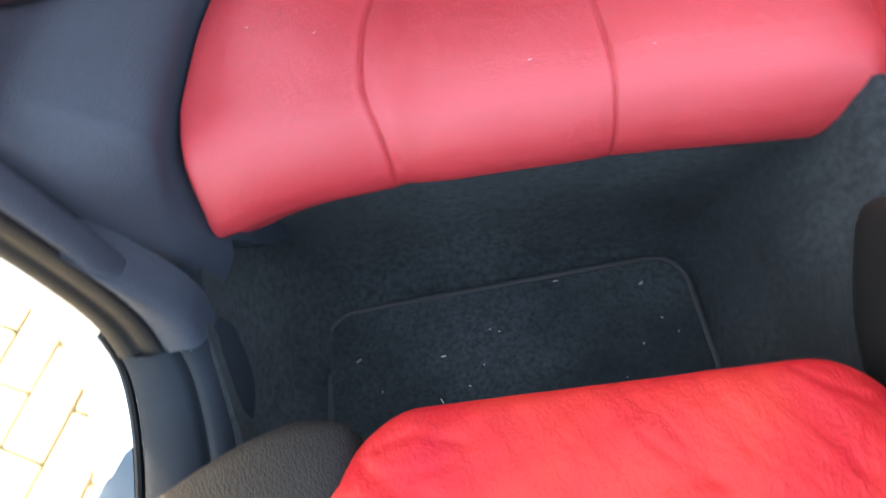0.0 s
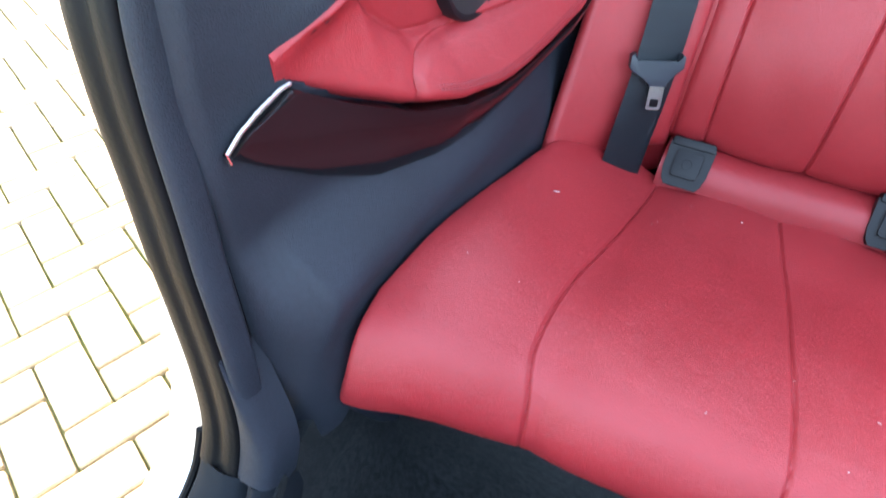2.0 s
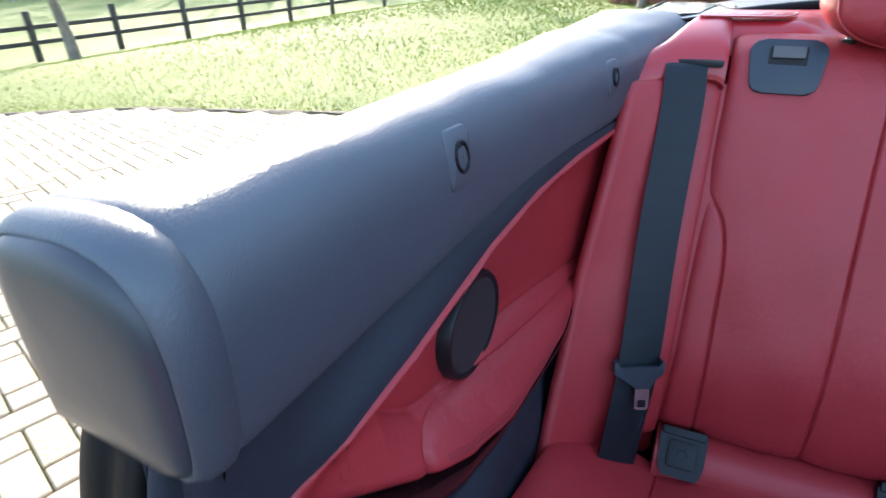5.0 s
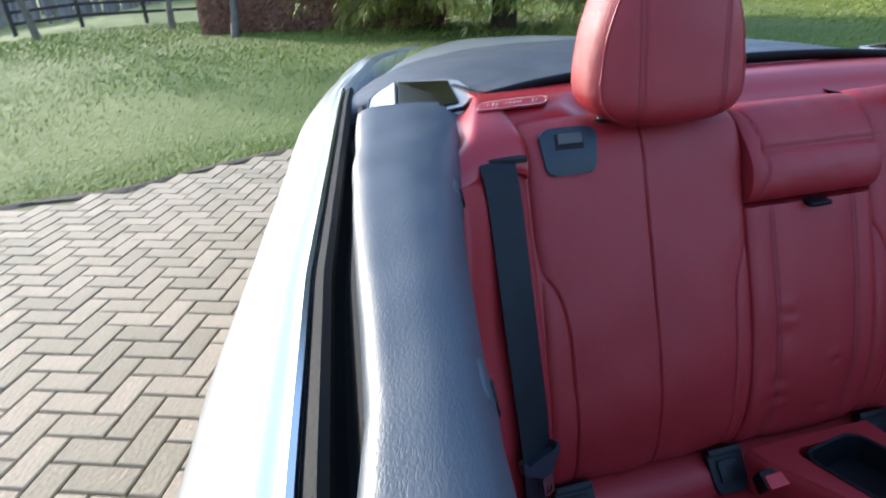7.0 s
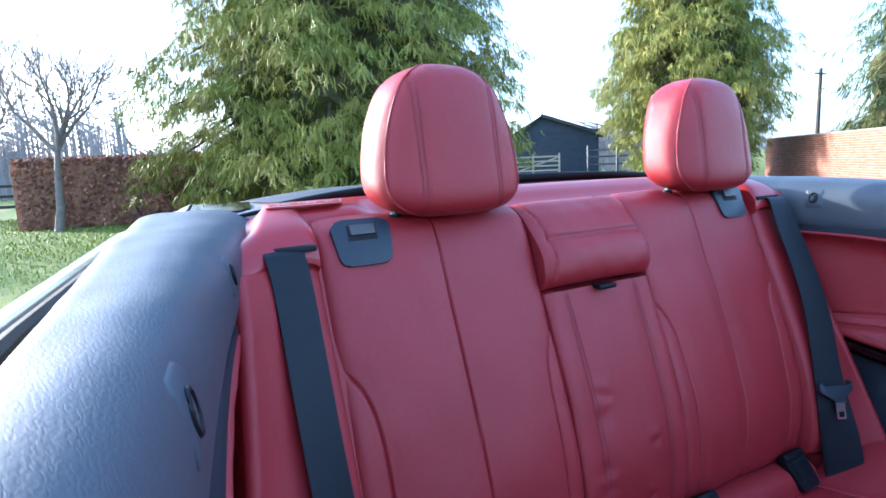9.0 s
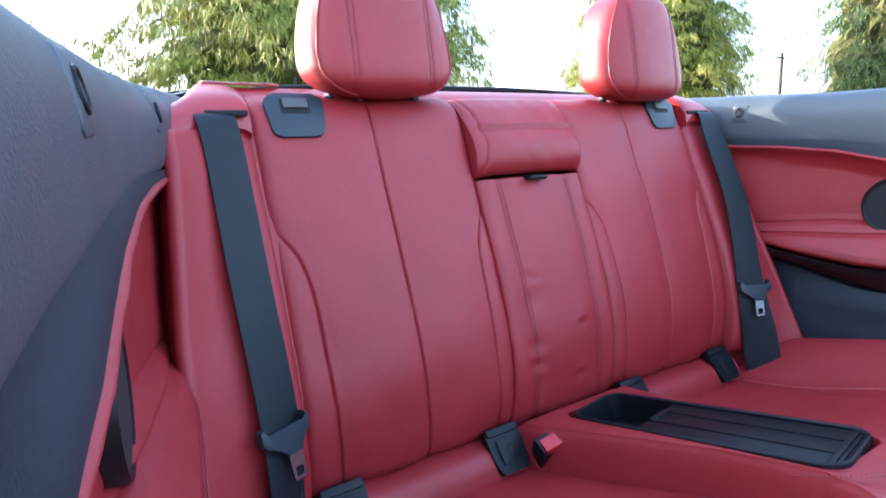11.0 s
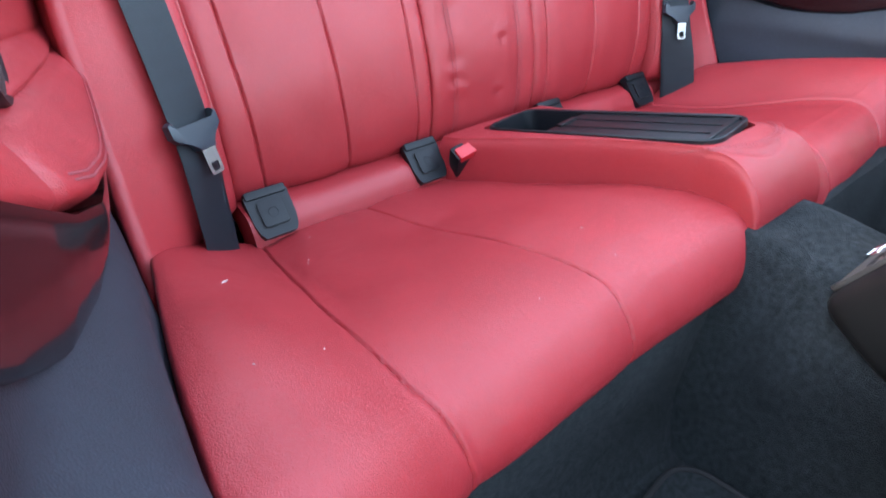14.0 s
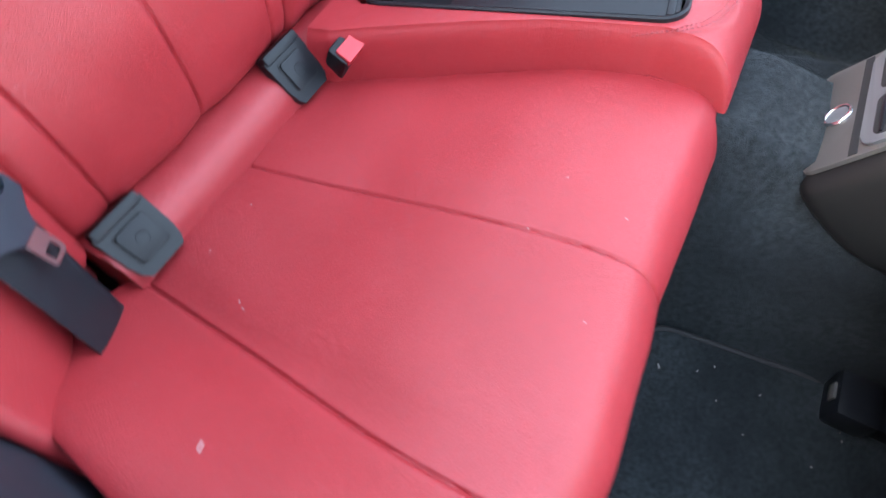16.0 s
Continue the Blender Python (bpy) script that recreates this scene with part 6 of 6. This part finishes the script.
# clipped beech hedge
hedge = tagged(thing("beech_hedge", (-1, 15.5, 0)), "clipped hedge of dry brown beech leaves", "hedge")
r = np.random.RandomState(6)
count = 15000
hx0, hy0, hx1, hy1, hh = -2.75, 15.6, 3.2, 14.6, 1.55
t = r.uniform(0, 1, count)
side_ = r.randint(0, 3, count)
off = np.where(side_ == 0, -0.4, np.where(side_ == 1, 0.4, r.uniform(-0.4, 0.4, count))) + r.normal(0, 0.04, count)
hz = np.where(side_ == 2, hh, r.uniform(0, hh, count)) + r.normal(0, 0.035, count)
P = np.stack([hx0 + (hx1 - hx0) * t, hy0 + (hy1 - hy0) * t + off, hz], -1)
d = r.normal(0, 1, (count, 3))
d /= np.linalg.norm(d, axis=1, keepdims=True)
s = np.cross(d, r.normal(0, 1, (count, 3)))
s /= np.linalg.norm(s, axis=1, keepdims=True)
V = np.stack([P - d * 0.05, P + s * 0.035, P + d * 0.05, P - s * 0.035], 1).reshape(-1, 3)
from_lists("leaves", V.tolist(), [(4 * k, 4 * k + 1, 4 * k + 2, 4 * k + 3) for k in range(count)], M_BEECH, hedge, smooth=False)
core = box(((hx0 + hx1) / 2, (hy0 + hy1) / 2, hh / 2 - 0.03), (math.hypot(hx1 - hx0, hy1 - hy0), 0.70, hh - 0.06), 0.05, Matrix.Rotation(math.atan2(hy1 - hy0, hx1 - hx0), 4, "Z"))
part("hedge_core", core, M_BEECH, hedge, "dense brown twigs inside")


# timber fences
def rail_fence(points, name, label, mat, posts_every=1.8, high=1.1, rails=(0.35, 0.68, 1.0)):
    fe = tagged(thing(name, (points[0][0], points[0][1], float(ground_z(*points[0])))), label, "fence")
    p = np.array(points, float)
    seg = np.linalg.norm(np.diff(p, axis=0), axis=1)
    s = np.concatenate([[0], np.cumsum(seg)])
    ss = np.arange(0, s[-1] + 0.01, posts_every)
    pos = [(float(np.interp(q, s, p[:, 0])), float(np.interp(q, s, p[:, 1]))) for q in ss]
    for a, b in pos:
        z = float(ground_z(a, b))
        part("post", box((a, b, z + high / 2), (0.11, 0.11, high + 0.1), 0.012), mat, fe)
    for (a, b), (c_, d_) in zip(pos[:-1], pos[1:]):
        za, zb = float(ground_z(a, b)), float(ground_z(c_, d_))
        for hr_ in rails:
            v0, v1 = Vector((a, b, za + hr_)), Vector((c_, d_, zb + hr_))
            rot = (v1 - v0).to_track_quat("X", "Z").to_matrix().to_4x4()
            part("rail", box((v0 + v1) / 2, ((v1 - v0).length + 0.04, 0.04, 0.09), 0.006, rot), mat, fe)
    return fe


rail_fence([(-16, 0.5), (-14.5, 5.5), (-13.5, 11), (-12.5, 17), (-9, 21)], "rail_fence", "dark weathered post and rail fence beyond the lawn", M_FENCE, 1.9, 1.0, (0.4, 0.72))
rail_fence([(-9, 21), (-5, 21.5), (-1, 22), (4, 22.5)], "rail_fence", "dark timber field fence with three rails", M_FENCE, 1.9, 1.15)
rail_fence([(21.2, 22.3), (23.0, 19.6), (24.8, 17.2)], "yard_fence", "tall dark yard fence beside the shed", M_TIMBER, 1.5, 1.7, (0.35, 0.75, 1.15, 1.5))

# pale field gate
gate = tagged(thing("field_gate", (19.0, 24.6, 0)), "pale wooden five-bar field gate", "gate")
g0, g1 = Vector((18.2, 25.6, 0)), Vector((20.4, 23.6, 0))
rot = (g1 - g0).to_track_quat("X", "Z").to_matrix().to_4x4()
for z in (0.25, 0.5, 0.75, 1.0, 1.25):
    part("bar", box((g0 + g1) / 2 + Vector((0, 0, z)), ((g1 - g0).length, 0.04, 0.09), 0.008, rot), M_PALEWOOD, gate)
for t in (0.02, 0.5, 0.98):
    part("upright", box(g0.lerp(g1, t) + Vector((0, 0, 0.72)), (0.10, 0.07, 1.4), 0.008, rot), M_PALEWOOD, gate)
part("gate_brace", box((g0 + g1) / 2 + Vector((0, 0, 0.75)), ((g1 - g0).length * 1.05, 0.035, 0.08), 0.006, rot @ Matrix.Rotation(radians(-18), 4, "Y")), M_PALEWOOD, gate)

# dark shed
shed = tagged(thing("shed", (23.0, 26.8, 0)), "dark blue-black boarded shed with a felt roof", "shed")
sa = math.atan2(25.0 - 28.1, 24.6 - 21.0)
srot = Matrix.Rotation(sa, 4, "Z")
sc = Vector((23.6, 27.6, 0))
W_, D_, H_ = 4.9, 3.2, 2.7
for k in range(17):
    z = 0.08 + k * (H_ / 17)
    part("board", box(sc + srot.to_3x3() @ Vector((0, -D_ / 2, z + 0.07)), (W_, 0.05, H_ / 17 + 0.01), 0.008, srot @ Matrix.Rotation(radians(6), 4, "X")), M_TIMBER, shed)
part("shed_walls", box(sc + Vector((0, 0, H_ / 2)), (W_ - 0.05, D_ - 0.05, H_), 0.01, srot), M_TIMBER, shed)
gab = [(-W_ / 2 - 0.35, H_ - 0.12), (-0.9, 3.7), (-0.9, 3.82), (W_ / 2 + 0.45, H_ - 0.22), (W_ / 2 + 0.45, H_ - 0.36), (-0.9, 3.62), (-W_ / 2 - 0.35, H_ - 0.26)]
part("roof", prism(gab, D_ + 0.6, (srot.to_3x3() @ Vector((1, 0, 0)), Vector((0, 0, 1))), sc + srot.to_3x3() @ Vector((0, (D_ + 0.6) / 2, 0)), 0.0), M_ROOF, shed, smooth=False)
part("gable", prism([(-W_ / 2, H_ - 0.05), (W_ / 2, H_ - 0.25), (-0.9, 3.64)], 0.06, (srot.to_3x3() @ Vector((1, 0, 0)), Vector((0, 0, 1))), sc + srot.to_3x3() @ Vector((0, -D_ / 2 + 0.05, 0))), M_TIMBER, shed, smooth=False)

# garden wall of red brick
wall = tagged(thing("garden_wall", (19, 9, 0)), "red brick garden wall with pale mortar", "wall", kind="structure")
w0, w1, wh = Vector((24.5, 14.5, 0)), Vector((15.5, 4.4, 0)), 1.62
wd_ = (w1 - w0).normalized()
wrot = wd_.to_track_quat("X", "Z").to_matrix().to_4x4()
part("mortar_core", box((w0 + w1) / 2 + Vector((0, 0, wh / 2 - 0.05)), ((w1 - w0).length, 0.205, wh + 0.1), 0.0, wrot), M_MORTAR, wall)
verts, faces = [], []
cube_f = [(0, 1, 3, 2), (4, 6, 7, 5), (0, 4, 5, 1), (2, 3, 7, 6), (0, 2, 6, 4), (1, 5, 7, 3)]
wn_ = wrot.to_3x3() @ Vector((0, 1, 0))
rows_ = int(wh / 0.075)
for row in range(rows_):
    q = -0.11 * (row % 2)
    while q < (w1 - w0).length:
        c0 = w0 + wd_ * (q + 0.1075) + Vector((0, 0, 0.0375 + row * 0.075))
        k = len(verts)
        for a in (-1, 1):
            for b in (-1, 1):
                for c_ in (-1, 1):
                    verts.append(tuple(c0 + wd_ * (a * 0.1065) + wn_ * (b * 0.109) + Vector((0, 0, c_ * 0.0325))))
        faces += [tuple(k + v for v in f) for f in cube_f]
        q += 0.225
tagged(from_lists("brickwork", verts, faces, M_WALLBRICK, wall, smooth=False), kind="stuff")

# utility pole
pole = tagged(thing("utility_pole", (34.8, 17.9, 0)), "slim timber utility pole in the distance", "pole")
part("pole", tube([(34.8, 17.9, -0.2), (34.8, 17.9, 5.6)], [0.13, 0.09], 8), M_FENCE, pole)
part("crossarm", box((34.8, 17.9, 5.3), (1.1, 0.09, 0.09), 0.01), M_FENCE, pole)

# distant woods: many thin upright stems and twig fans
r = np.random.RandomState(12)
verts, faces = [], []
for k in range(2600):
    az = r.uniform(-62, 55)
    dist = r.uniform(42, 75)
    px, py = dist * math.sin(radians(az)), dist * math.cos(radians(az))
    gz = float(ground_z(px, py))
    h = r.uniform(4.5, 9.0) * (1.0 if az < 0 else 0.5)
    w = r.uniform(0.05, 0.12)
    tx, ty = math.cos(radians(az)), -math.sin(radians(az))
    b = len(verts)
    verts += [(px - tx * w, py - ty * w, gz), (px + tx * w, py + ty * w, gz), (px + tx * 0.02, py + ty * 0.02, gz + h)]
    faces.append((b, b + 1, b + 2))
    for q in range(7):
        z0, a = gz + h * r.uniform(0.25, 0.9), r.uniform(-1, 1)
        ln = r.uniform(0.8, 2.2)
        b = len(verts)
        verts += [(px, py, z0), (px + tx * 0.05, py + ty * 0.05, z0 + 0.12), (px + tx * a * ln, py + ty * a * ln, z0 + r.uniform(0.3, 1.4))]
        faces.append((b, b + 1, b + 2))
tagged(from_lists("far_woods", verts, faces, M_WOODS, None, smooth=False), "leafless woods paled for mist beyond the fields", "woods", kind="stuff")

# ---- herringbone paving ----
pav = tagged(from_lists("pavement", [(-10, -8, -0.018), (9, -8, -0.018), (9, 4.6, -0.018), (-0.9, 4.0, -0.018), (-1.4, 3.75, -0.018), (-2.0, 3.42, -0.018), (-3.2, 3.28, -0.018), (-5.0, 2.80, -0.018), (-6.4, 1.95, -0.018), (-10, -1.2, -0.018)],
                        [tuple(range(10))], M_JOINT, None, smooth=False), "herringbone clay paver drive with mossy joints", "paving", kind="structure")
PW = 0.1005
A0 = Vector((-1.728, 0.7085, 0))
ua = Vector((math.cos(radians(-19.9)), math.sin(radians(-19.9)), 0))
ub = Vector((math.cos(radians(70.1)), math.sin(radians(70.1)), 0))
bm = box((0, 0, 0), (2 * PW - 0.007, PW - 0.007, 0.03), 0.004, seg=1)
brick_mesh = bpy.data.meshes.new("brick")
bm.to_mesh(brick_mesh)
bm.free()
brick_mesh.materials.append(M_BRICK)
bv = np.array([v.co[:] for v in brick_mesh.vertices])
bf = [tuple(p.vertices) for p in brick_mesh.polygons]
rng = random.Random(9)
verts, faces = [], []
single = 0
for k in range(-90, 91):
    for nn_ in range(-45, 46):
        for kind_ in (0, 1):
            a, b = k + 2 * nn_, -k + 2 * nn_
            if kind_ == 0:
                ca, cb, turn = a + 1, b - 0.5, 0
            else:
                ca, cb, turn = a - 0.5 + 3, b - 0 + 0.0, 90
            p = A0 + ua * (ca * PW) + ub * (cb * PW)
            if not (-9.5 < p.x < 3.6 and -3.5 < p.y < lawn_edge(p.x) - 0.05):
                continue
            m = Matrix.Translation((p.x, p.y, -0.0155 + rng.uniform(-0.0015, 0.0015))) @ Matrix.Rotation(radians(-19.9 + turn + rng.uniform(-0.8, 0.8)), 4, "Z") @ Matrix.Rotation(rng.uniform(-0.012, 0.012), 4, "X")
            if -2.15 < p.x < -1.0 and -0.3 < p.y < 2.2 and single < 300:
                single += 1
                ob = new("brick", brick_mesh)
                ob.matrix_world = m
                ob.parent = pav
            elif p.x > -9.5:
                mm = np.array(m)
                q = len(verts)
                verts.extend((bv @ mm[:3, :3].T + mm[:3, 3]).tolist())
                faces.extend([tuple(q + i for i in f) for f in bf])
tagged(from_lists("paving_field", verts, faces, M_BRICK, pav, smooth=False), kind="stuff")
